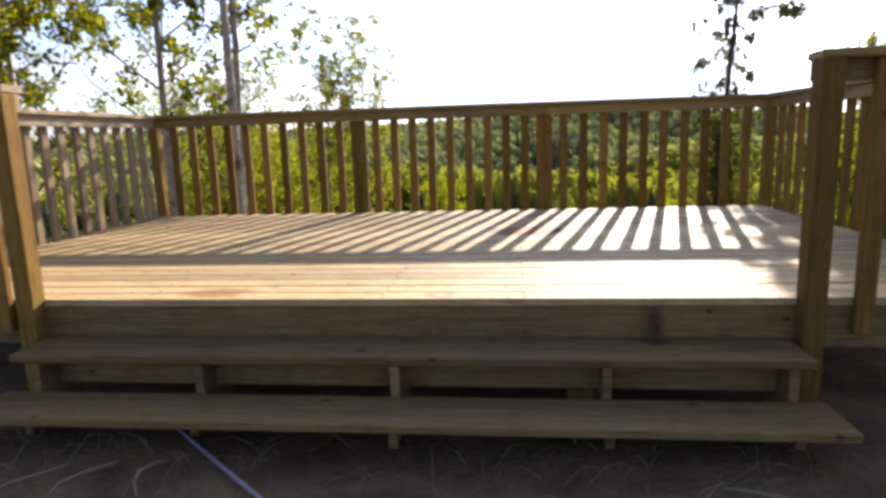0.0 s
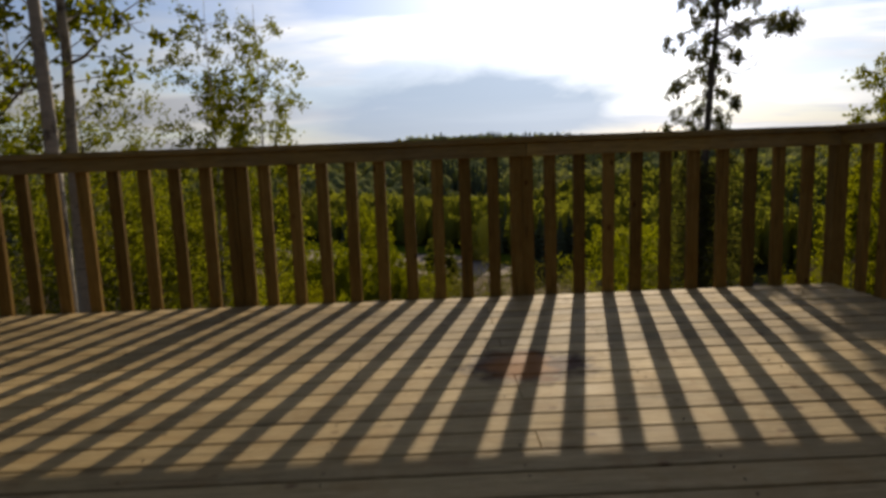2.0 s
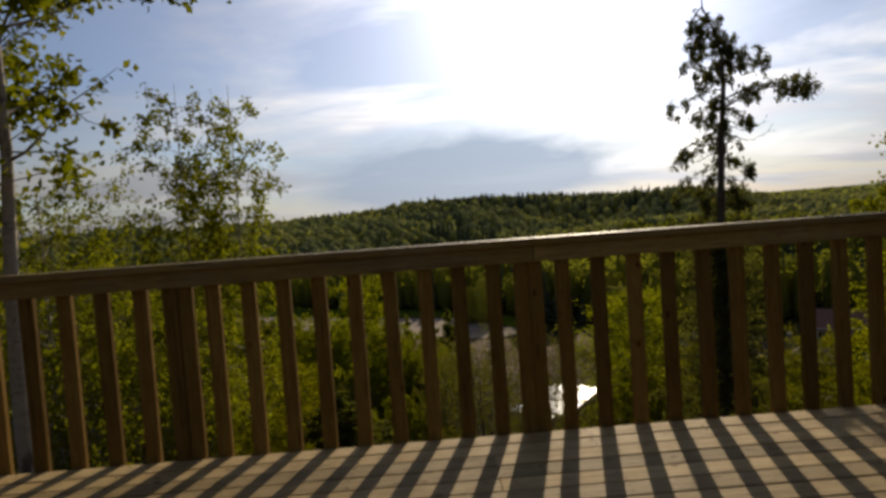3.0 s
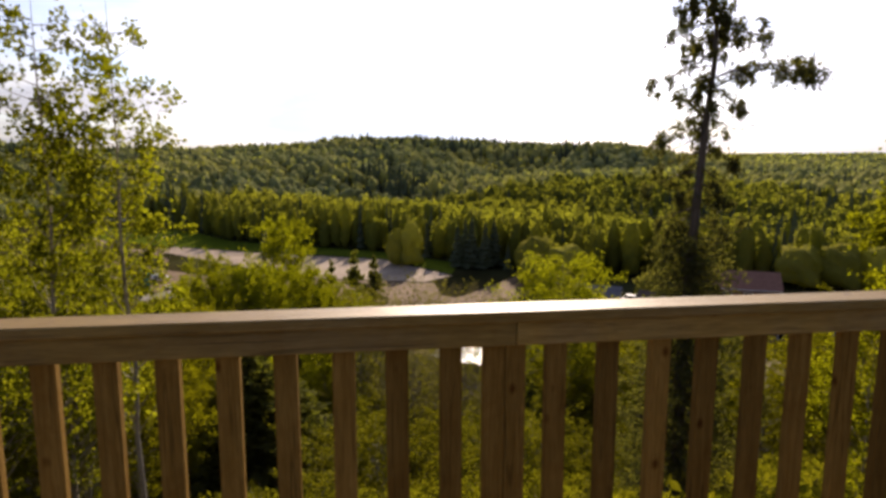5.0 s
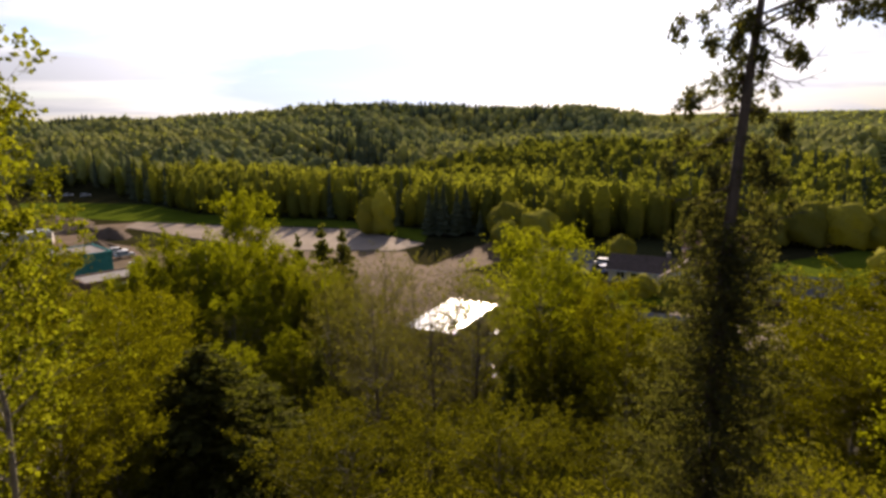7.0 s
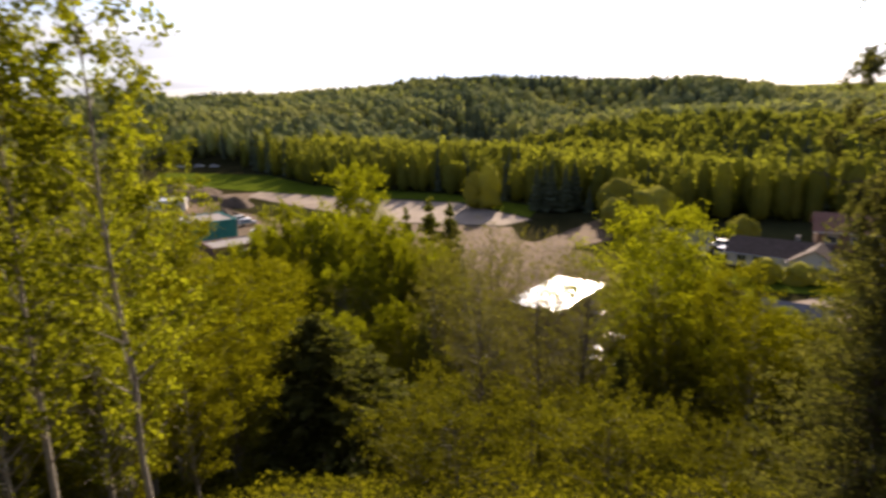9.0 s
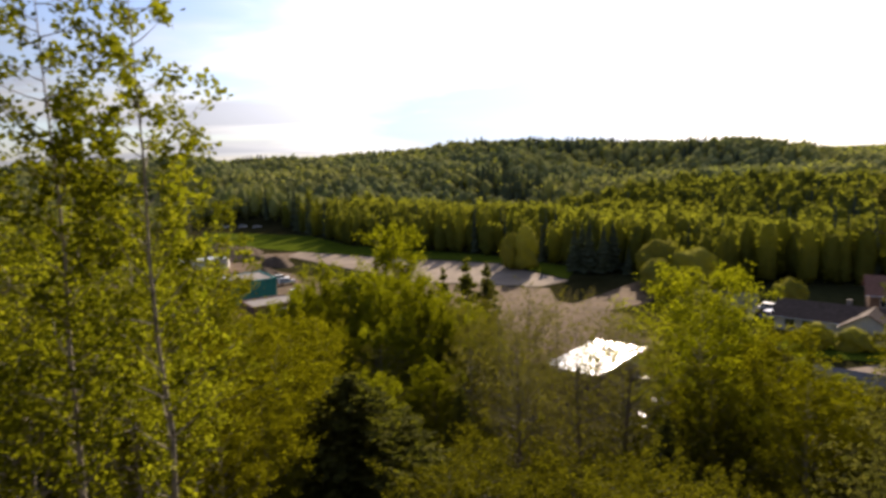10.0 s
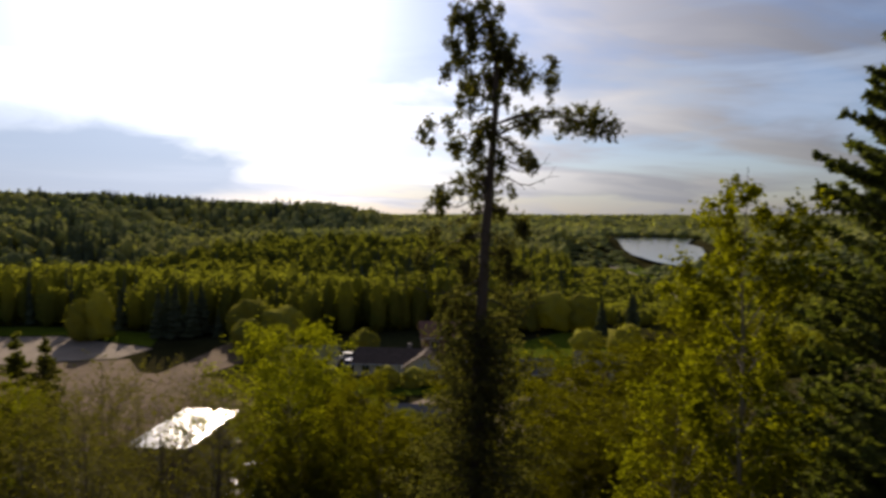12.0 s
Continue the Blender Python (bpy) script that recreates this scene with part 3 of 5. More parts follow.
side_b = [0.19 * k + 0.17 for k in range(17)]
railing("railing", pose(X0, Y0, 0, 0, 0, 90), side - 0.075, side_b, [], [], "wooden side railing under the birches, sunlight painted into its pale boards", 12, sunlit_tone=True)
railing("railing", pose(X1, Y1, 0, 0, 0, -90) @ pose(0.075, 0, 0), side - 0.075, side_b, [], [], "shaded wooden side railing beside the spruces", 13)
left_run = OPEN_L - X0
railing("railing", pose(OPEN_L, Y0, 0, 0, 0, 180), left_run, [0.19 * k + 0.2 for k in range(6)], [0.046, left_run], [], "short wooden railing beside the steps with a square post", 14, (0.0, 0.07))
right_run = X1 - OPEN_R
railing("railing", pose(X1, Y0, 0, 0, 0, 180), right_run, [0.19 * k + 0.14 for k in range(5)], [0.0, right_run - 0.046], [], "short wooden railing beside the steps against the sun", 15, (0.07, 0.0))


def build_steps():
    steps = thing("steps", pose(0, 0, 0), "two wide worn wooden steps up to the deck", "steps")
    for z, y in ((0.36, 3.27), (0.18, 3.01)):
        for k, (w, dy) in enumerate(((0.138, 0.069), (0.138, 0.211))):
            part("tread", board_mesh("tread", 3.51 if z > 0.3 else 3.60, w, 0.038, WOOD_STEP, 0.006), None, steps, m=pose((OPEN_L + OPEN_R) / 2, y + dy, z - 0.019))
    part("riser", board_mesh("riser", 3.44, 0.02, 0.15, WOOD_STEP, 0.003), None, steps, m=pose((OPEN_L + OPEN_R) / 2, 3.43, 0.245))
    for x in (-2.52, -1.73, -0.84, 0.06, 0.80):
        bm = bmesh.new()
        prof = [(3.2, -0.02), (3.2, 0.14), (3.29, 0.14), (3.29, 0.32), (3.57, 0.32), (3.57, -0.02)]
        a = [bm.verts.new((x - 0.019, y, z)) for y, z in prof]
        b = [bm.verts.new((x + 0.019, y, z)) for y, z in prof]
        bm.faces.new(a), bm.faces.new(b[::-1])
        for i in range(6):
            j = (i + 1) % 6
            bm.faces.new((a[i], b[i], b[j], a[j]))
        bmesh.ops.recalc_face_normals(bm, faces=bm.faces[:])
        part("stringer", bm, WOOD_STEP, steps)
    return steps


build_steps()


def strap():
    pts = [(-2.05, 3.45, 0.03), (-1.87, 3.29, 0.02), (-1.54, 3.0, 0.02), (-1.25, 2.75, 0.02), (-0.95, 2.48, 0.02), (-0.6, 2.15, 0.02)]
    v, f = tube(pts, [0.009] * 6, 6)
    tagged(part("hose", mesh_of("hose", v, f, PURPLE, True), None), "faded purple hose lying on the bare earth", "hose")


strap()


# ---- trees ----
def trunk_line(height, rng, lean=(0, 0), wobble=0.03, steps=9):
    t = np.linspace(0, 1, steps)
    off = np.cumsum(rng.normal(size=(steps, 2)) * wobble * height / steps, axis=0)
    off -= off[0]
    return np.stack([off[:, 0] + lean[0] * t * height, off[:, 1] + lean[1] * t * height, t * height], -1)


def broadleaf(name, height, radius, start, leaves, size, seed, leaf_mat, bark_mat, label, trunk_r=None, limbs=26, lean=(0, 0), rise=0.7, loose=0.06, group="", clump=0.03):
    """A tree of trunk, limbs and many separate leaves; crown between start and the top."""
    rng = np.random.default_rng(seed)
    ob = thing(name, pose(0, 0, 0), label, "tree", group)
    spine = trunk_line(height, rng, lean)
    trunk_r = trunk_r or height * 0.011 + 0.015
    rad = trunk_r * (1 - 0.93 * np.linspace(0, 1, len(spine)) ** 0.9)
    part("trunk", mesh_of("trunk", *tube(spine, rad, 8), bark_mat, True), None, ob)
    wood_bits, spots = [], []
    for k in range(limbs):
        u = start + (0.97 - start) * (k + rng.uniform(0, 1)) / limbs
        p = np.array([np.interp(u, np.linspace(0, 1, len(spine)), spine[:, a]) for a in range(3)])
        crown = math.sin(math.pi * min(1, max(0.02, (u - start) / (1.02 - start))) ** 0.75) ** 0.8
        reach = radius * (0.26 + 0.86 * crown) * rng.uniform(0.6, 1.2)
        ang = k * 2.4 + rng.uniform(-0.6, 0.6)
        out = np.array([math.cos(ang), math.sin(ang), rise * rng.uniform(0.5, 1.3) * min(1, 2.6 * (1.0 - u) + 0.1)])
        steps = np.linspace(0, 1, 5)[:, None]
        line = p + out * reach * steps + np.array([0, 0, 0.25 * reach]) * steps ** 2 + np.cumsum(rng.normal(size=(5, 3)) * 0.05 * reach, axis=0) * steps
        r0 = max(0.006, trunk_r * 0.36 * (1.1 - u))
        wood_bits.append(tube(line, r0 * (1 - 0.85 * steps[:, 0]), 5))
        for q in range(4):
            s = rng.uniform(0.3, 1.0)
            base = line[0] + (line[-1] - line[0]) * s
            tip = base + (out + rng.normal(size=3) * 0.9) * reach * 0.28
            wood_bits.append(tube(np.array([base, (base + tip) / 2 + rng.normal(size=3) * 0.02, tip]), [r0 * 0.4, r0 * 0.25, r0 * 0.1], 4))
            spots.append((base, tip, reach))
        spots.append((line[1], line[-1], reach))
    tagged(part("branchwork", mesh_of("branchwork", *join(wood_bits), bark_mat), None, ob), kind="stuff")
    if leaves:
        share = np.array([q[2] for q in spots]) ** 1.4
        pick = rng.choice(len(spots), leaves, p=share / share.sum())
        a = np.array([spots[i][0] for i in pick])
        b = np.array([spots[i][1] for i in pick])
        w = np.array([spots[i][2] for i in pick])[:, None]
        # leaves gather in clumps along the twigs, with gaps between
        t = np.where(rng.uniform(size=leaves) < 0.3, rng.uniform(0.15, 1.1, leaves), (0.3 + 0.35 * (pick * 7 % 3) + rng.normal(size=leaves) * 0.05))[:, None]
        drift = np.stack([np.sin(pick * 12.9), np.sin(pick * 7.3 + 1), 0.5 * np.sin(pick * 3.7 + 2)], -1)
        c = a + (b - a) * t + drift * w * loose + rng.normal(size=(leaves, 3)) * (w * loose * 0.45 + clump)
        part("crown", mesh_of("crown", *leaves_at(c, size, rng, hang=0.5), leaf_mat), None, ob)
    return ob


def spruce(name, height, radius, seed, label, start=0.06, whorls=22, per=6, size=0.10, density=10, leaf_mat=None, droop=0.25, group="", trunk_r=None):
    """A conifer: tiers of drooping boughs set with tufts of needles."""
    rng = np.random.default_rng(seed)
    ob = thing(name, pose(0, 0, 0), label, "tree", group)
    spine = trunk_line(height, rng, wobble=0.012)
    tr = trunk_r or height * 0.012 + 0.02
    part("trunk", mesh_of("trunk", *tube(spine, tr * (1 - 0.95 * np.linspace(0, 1, len(spine))), 8), BARK_DARK, True), None, ob)
    bits, tufts = [], []
    for k in range(whorls):
        u = start + (0.985 - start) * (k + 0.5) / whorls
        p = np.array([np.interp(u, np.linspace(0, 1, len(spine)), spine[:, a]) for a in range(3)])
        reach = radius * (1.02 - u) ** 0.85 * 1.05
        for q in range(per):
            ang = q * 2 * math.pi / per + k * 0.9 + rng.uniform(-0.4, 0.4)
            p = p + np.array([0, 0, 1.0]) * rng.uniform(-0.5, 0.5) * height / whorls
            r = reach * rng.uniform(0.65, 1.15)
            s = np.linspace(0, 1, 5)[:, None]
            line = p + np.array([math.cos(ang), math.sin(ang), 0]) * r * s + np.array([0, 0, 1.0]) * r * (-droop * s + 0.36 * s ** 2)
            bits.append(tube(line, np.maximum(0.004, tr * 0.16 * (1.1 - u)) * (1 - 0.8 * s[:, 0]), 4))
            many = max(4, int(density * r / 0.35))
            t = rng.uniform(0.08, 1.05, many)[:, None]
            side = np.cross(np.array([math.cos(ang), math.sin(ang), 0]), [0, 0, 1.0])
            c = line[0] + (line[-1] - line[0]) * t + side * rng.normal(size=(many, 1)) * r * 0.17 * (1.15 - t) + np.array([0, 0, 1.0]) * (rng.normal(size=(many, 1)) * 0.03 * r - 0.02)
            tufts.append(c)
    tagged(part("branchwork", mesh_of("branchwork", *join(bits), BARK_DARK), None, ob), kind="stuff")
    part("foliage", mesh_of("foliage", *leaves_at(np.concatenate(tufts), size, rng, long=2.0), leaf_mat or NEEDLE), None, ob)
    return ob


EYE_XY = (-0.28, 6.9)


def spot(bearing, dist):
    b = radians(bearing)
    return EYE_XY[0] + dist * math.sin(b), EYE_XY[1] + dist * math.cos(b)


def stand(ob, x, y, height, own, turn=0.0, wide=None):
    """Sets a tree whose own height is known on the ground with the height wanted."""
    k = height / own
    w = wide or k
    ob.matrix_basis = pose(x, y, float(land(x, y)) - 0.15, 0, 0, turn) @ Matrix.Diagonal((w, w, k, 1))
    return ob


def plant(proto, m):
    """A copy that takes its size from m alone."""
    s = proto.scale
    return copy_thing(proto, m @ Matrix.Diagonal((1 / s[0], 1 / s[1], 1 / s[2], 1)))


def grow(proto, own, bearing, top, dist, turn, wide=None, copy=True, least=1.5):
    """A tree whose top shows at that height (degrees) and distance from the deck's edge."""
    x, y = spot(bearing, dist)
    wide = wide * 1.12 if wide and proto.name.startswith(("aspen", "poplar", "bare", "willow")) else wide
    h = max(least, 2.09 + dist * math.tan(radians(top)) - float(land(x, y)) + 0.15)
    if copy:
        m = pose(x, y, float(land(x, y)) - 0.15, 0, 0, turn) @ Matrix.Diagonal((wide or h / own, wide or h / own, h / own, 1))
        return plant(proto, m)
    return stand(proto, x, y, h, own, turn, wide)


# birches beside the deck
for x, y, h, r, lean, seed in ((-3.62, 8.05, 8.5, 1.15, (0.02, 0.02), 21), (-3.98, 9.0, 9.0, 1.2, (0.015, 0.0), 22), (-4.85, 8.9, 8.0, 1.7, (-0.03, 0.02), 23), (-7.6, 9.6, 8.5, 1.5, (0.0, 0.0), 24), (-6.3, 7.3, 6.0, 1.6, (-0.02, 0.03), 25)):
    stand(broadleaf("birch_tree", h, r * (1.0 if seed < 23 else 0.98), {21: 0.52, 22: 0.36}.get(seed, 0.2), {21: 8500, 22: 9500}.get(seed, 11500), 0.058, seed, LEAF_BIRCH if seed != 25 else LEAF_YELLOW, BARK_BIRCH, "slender white birch with fresh leaves beside the deck", 0.075, 40, lean, 0.55, group="birches by the deck"), x, y, h, h)
# birches on the slope
for b, top, d, r, seed, n in ((-35.2, 15.0, 5.7, 0.5, 31, 6000), (-28.0, 15.5, 5.5, 0.5, 32, 6000), (-46.5, 3.5, 7.0, 1.0, 33, 8000), (-32.5, -1.0, 13.0, 1.1, 34, 8000), (-40.0, -3.0, 9.5, 1.0, 35, 8000), (-25.0, 0.0, 13.5, 1.0, 36, 7500), (-29.5, -7.0, 9.5, 1.0, 37, 7500), (-43.0, -9.0, 8.0, 1.1, 38, 7500), (-52, 2, 9, 1.3, 39, 4500), (-38, -13, 7.5, 1.0, 40, 8000), (-31.0, -17, 8.5, 1.0, 48, 7500), (-46, -15, 6.5, 0.9, 49, 7000)):
    x, y = spot(b, d)
    h = 2.09 + d * math.tan(radians(top)) - float(land(x, y)) + 0.15
    stand(broadleaf("birch_tree", h, r, 0.25, n, 0.040 if d < 10 else 0.050, seed, LEAF_BIRCH, BARK_BIRCH, "tall thin birch with pale trunk on the wooded slope", 0.036 if d < 6 else 0.055, 52, (0.0, 0.0), 0.8, group="birches on the slope"), x, y, h, h)

# kinds of trees for the slope and the valley, built once
ASPEN = broadleaf("aspen_tree", 14.0, 1.55, 0.20, 26000, 0.086, 41, LEAF_ASPEN, BARK_GREY, "tall green aspen on the wooded slope", 0.11, 80, (0.01, 0.0), 1.5, 0.10, clump=0.06, group="aspens on the slope")
YELLOW = broadleaf("poplar_tree", 9.0, 1.15, 0.10, 16000, 0.060, 42, LEAF_YELLOW, BARK_GREY, "yellow-green young poplar on the wooded slope", 0.07, 66, (0.0, 0.01), 1.9, 0.09, clump=0.045, group="poplars on the slope")
SPARSE = broadleaf("willow_tree", 11.0, 1.7, 0.2, 5200, 0.066, 43, LEAF_GREY, BARK_GREY, "half-bare greyish tree with small buds on the slope", 0.09, 60, (0.02, 0.0), 1.0, group="half-bare trees")
BARE = broadleaf("bare_tree", 11.0, 1.5, 0.25, 1500, 0.07, 44, LEAF_GREY, BARK_DARK, "thin bare tree with brown twigs on the slope", 0.08, 70, (0.03, 0.0), 1.2, group="half-bare trees")
SPRUCE = spruce("spruce_tree", 6.0, 1.9, 45, "dark green young spruce on the slope", 0.05, 52, 7, 0.075, 18, NEEDLE_YOUNG, group="young spruces")
SHRUB = broadleaf("shrub", 2.6, 1.2, 0.04, 4800, 0.048, 46, LEAF_SHRUB, BARK_GREY, "leafy green shrub under the trees on the slope", 0.03, 26, (0, 0), 0.9, group="shrubs on the slope")
SHRUB["category"] = "shrub"
BUSH = broadleaf("bush", 1.2, 0.85, 0.03, 2200, 0.045, 47, LEAF_SHRUB, BARK_GREY, "low dark green bush in the undergrowth below the deck", 0.015, 18, (0, 0), 0.7, group="bushes below the deck")
BUSH["category"] = "bush"
stand(BUSH, 0.5, 9.4, 0.6, 1.2)

grow(ASPEN, 14.0, -7.3, -5.2, 40, 10, 1.0, copy=False)
for b, top, d, w in ((-11.2, -10.0, 40, 0.6), (-4.4, -10.4, 30, 0.6), (-13.8, -8.3, 38, 0.8), (-11.6, -9.4, 35, 0.7), (-9.2, -9.6, 33, 0.7), (-15.6, -10.2, 34, 0.7), (-5.6, -9.8, 32, 0.65), (18.0, -14.4, 28, 0.6), (24.5, -14.9, 30, 0.7), (29.6, -17.4, 24, 0.7), (34.0, -18.4, 20, 0.7), (-16.5, -13.9, 34, 0.5), (-9.0, -12.2, 34, 0.6), (-2.4, -13.9, 30, 0.55), (-6.8, -13.6, 28, 0.6), (-12.5, -14.4, 29, 0.6), (1.5, -15.9, 30, 0.5), (-4.0, -17.9, 24, 0.5), (22.5, -12.4, 30, 0.7), (27.0, -16.9, 24, 0.6), (31.0, -20.4, 18, 0.6), (-15.0, -17.9, 24, 0.5), (17.8, -18.4, 22, 0.5), (-9.5, -18.9, 22, 0.45), (24.0, -19.4, 20, 0.5), (-15.6, -10.9, 36, 0.7), (-12.8, -10.7, 38, 0.7), (-10.0, -10.3, 38, 0.7), (-17.8, -12.2, 34, 0.6), (-3.2, -12.0, 33, 0.65), (-0.4, -12.8, 34, 0.6)):
    grow(ASPEN, 14.0, b, top, d, b * 37, w)
grow(YELLOW, 9.0, -20.8, -13.0, 22, 5, copy=False)
for b, top, d, w in ((-17.2, -14.6, 18, 0.9), (-23.5, -9.3, 21, 0.9), (-14.8, -13.3, 26, 0.9), (-18.6, -13.3, 28, 0.8), (-26.5, -7.3, 17, 1.0), (-24.5, -13.8, 14, 0.8), (-30, -9.8, 15, 0.9), (-35, -11.8, 13, 0.8), (26.4, -14.3, 21, 0.9), (43.5, -12.8, 18, 1.0), (49.5, -11.4, 15, 0.9), (46.5, -15.3, 13, 0.8), (53.5, -10.8, 13, 0.8), (21, -17.8, 19, 0.8), (28.5, -17.8, 16, 0.7), (-40, -10.8, 12, 0.8), (40, -17.8, 15, 0.7), (58, -7.8, 12, 0.9), (33, -18.3, 17, 0.7), (-18.5, -16.3, 15, 0.75), (-21.5, -15.3, 16, 0.8), (-27.5, -12.8, 12, 0.7), (-32.5, -14.3, 11, 0.7), (-37.5, -16.3, 10, 0.65), (-42.5, -13.8, 10, 0.7), (-15.5, -18.3, 19, 0.8), (-24.0, -18.3, 11, 0.6), (-29.5, -18.8, 9, 0.5), (-20, -19.8, 13, 0.6), (36.5, -13.3, 22, 0.9), (47.5, -18.8, 11, 0.6), (51.0, -15.8, 11, 0.7), (56.0, -15.8, 9, 0.6)):
    grow(YELLOW, 9.0, b, top, d, b * 29, w)
grow(SPARSE, 11.0, -0.6, -12.2, 30, 0, copy=False)
for b, top, d, w in ((-2.2, -12.8, 33, 0.8), (2.4, -13.7, 27, 0.7), (5.6, -18.7, 22, 0.6), (14.8, -14.0, 22, 0.6), (11.2, -17.2, 26, 0.6), (5.6, -13.0, 36, 0.7), (0.4, -14.4, 26, 0.6), (3.8, -16.2, 24, 0.55), (7.2, -17.2, 22, 0.5), (-0.5, -16.7, 24, 0.7), (-9, -16.2, 26, 0.7), (5, -18.2, 20, 0.6), (13.5, -20.2, 20, 0.6)):
    grow(SPARSE, 11.0, b, top, d, b * 41, w)
grow(BARE, 11.0, 4.6, -10.8, 30, 30, copy=False)
for b, top, d, w in ((8.2, -11.4, 33, 0.9), (2.2, -11.9, 36, 0.8), (9.9, -14.2, 17, 0.7), (13.4, -13.8, 18, 0.9), (4.2, -15.5, 16, 0.7), (6.4, -12.9, 28, 0.8), (11.5, -13.4, 30, 0.8), (3.4, -15.4, 24, 0.7), (13.2, -12.9, 38, 0.9), (0.8, -13.4, 32, 0.8), (12.6, -13.2, 34, 0.9), (14.2, -13.6, 33, 0.8), (11.2, -14.2, 31, 0.8), (15.6, -13.4, 36, 0.8)):
    grow(BARE, 11.0, b, top, d, b * 23, w)
x, y = spot(20.2, 21)
h = 2.09 + 21 * math.tan(radians(-9.8)) - float(land(x, y)) + 0.15
stand(broadleaf("birch_tree", h, 1.5, 0.42, 11000, 0.068, 61, LEAF_ASPEN, BARK_BIRCH, "tall birch with a pale mottled trunk above the cars", 0.085, 46, (0.0, 0.0), 0.8, 0.09, group="birches on the slope", clump=0.05), x, y, h, h)
grow(SPRUCE, 6.0, -12.0, -18.6, 15, 0, 1.9, copy=False)
for b, top, d, w in ((-2.8, -9.3, 42, 1.3), (-0.6, -8.5, 44, 1.7), (1.3, -9.0, 42, 1.6), (-16.5, -10.6, 62, 1.5), (-1.5, -20, 22, 0.7), (36.5, -17, 30, 1.0), (-6.5, -22, 16, 0.6), (17.5, -22, 17, 0.6)):
    grow(SPRUCE, 6.0, b, top, d, b * 53, w, least=3.0)
rng_s = random.Random(8)
stand(SHRUB, *spot(31, 21), 1.8, 2.6)
for k in range(230):
    b, d = rng_s.uniform(-55, 62), rng_s.uniform(9.0, 34)
    x, y = spot(b, d)
    steep = 22.0 if d > 16 else 27.5
    most = 2.09 - d * math.tan(radians(steep)) - float(land(x, y))
    if (-20 < b < -5 and d < 16) or y < 9.2 or math.hypot(x - 3.5, y - 11.6) < 1.2 or most < 0.5:
        continue
    h = min(rng_s.uniform(1.2, 3.2), most)
    plant(SHRUB, pose(x, y, float(land(x, y)) - 0.1, 0, 0, rng_s.uniform(0, 360)) @ Matrix.Diagonal((h / 2.6 * 1.2, h / 2.6 * 1.2, h / 2.6, 1)))

for k in range(170):
    b, d = rng_s.uniform(-62, 66), rng_s.uniform(4.5, 15)
    x, y = spot(b, d)
    h = min(rng_s.uniform(0.6, 1.2), (2.09 - d * math.tan(radians(36)) - float(land(x, y))) * 0.8)
    if y < 8.1 or h < 0.3:
        continue
    plant(BUSH, pose(x, y, float(land(x, y)) - 0.12, 0, 0, rng_s.uniform(0, 360)) @ Matrix.Diagonal((h * 1.0, h * 1.0, h * 0.8, 1)))


def undergrowth():
    """Knee-high leafy stems and old grass over the slope below the deck."""
    rng = np.random.default_rng(88)
    bits = []
    for many, near, far, size in ((40000, 1.6, 15.0, 0.055), (48000, 14.0, 42.0, 0.11)):
        b, d = np.radians(rng.uniform(-58, 66, many)), near + (far - near) * rng.uniform(0, 1, many) ** 0.7
        x, y = EYE_XY[0] + d * np.sin(b), EYE_XY[1] + d * np.cos(b)
        x, y = x[y > 7.9], y[y > 7.9]
        tall = 0.12 + 0.45 * (0.5 + 0.5 * np.sin(x * 1.3 + 2 * np.sin(y * 0.7))) * rng.uniform(0.3, 1, len(x))
        c = np.stack([x, y, land(x, y) + tall * rng.uniform(0.1, 1, len(x))], -1)
        bits.append(leaves_at(c, size, rng, long=1.8, hang=-0.6))
    tagged(part("undergrowth", mesh_of("undergrowth", *join(bits), LEAF_SHRUB), None), "dark leafy undergrowth covering the steep slope", "undergrowth", kind="stuff")


undergrowth()


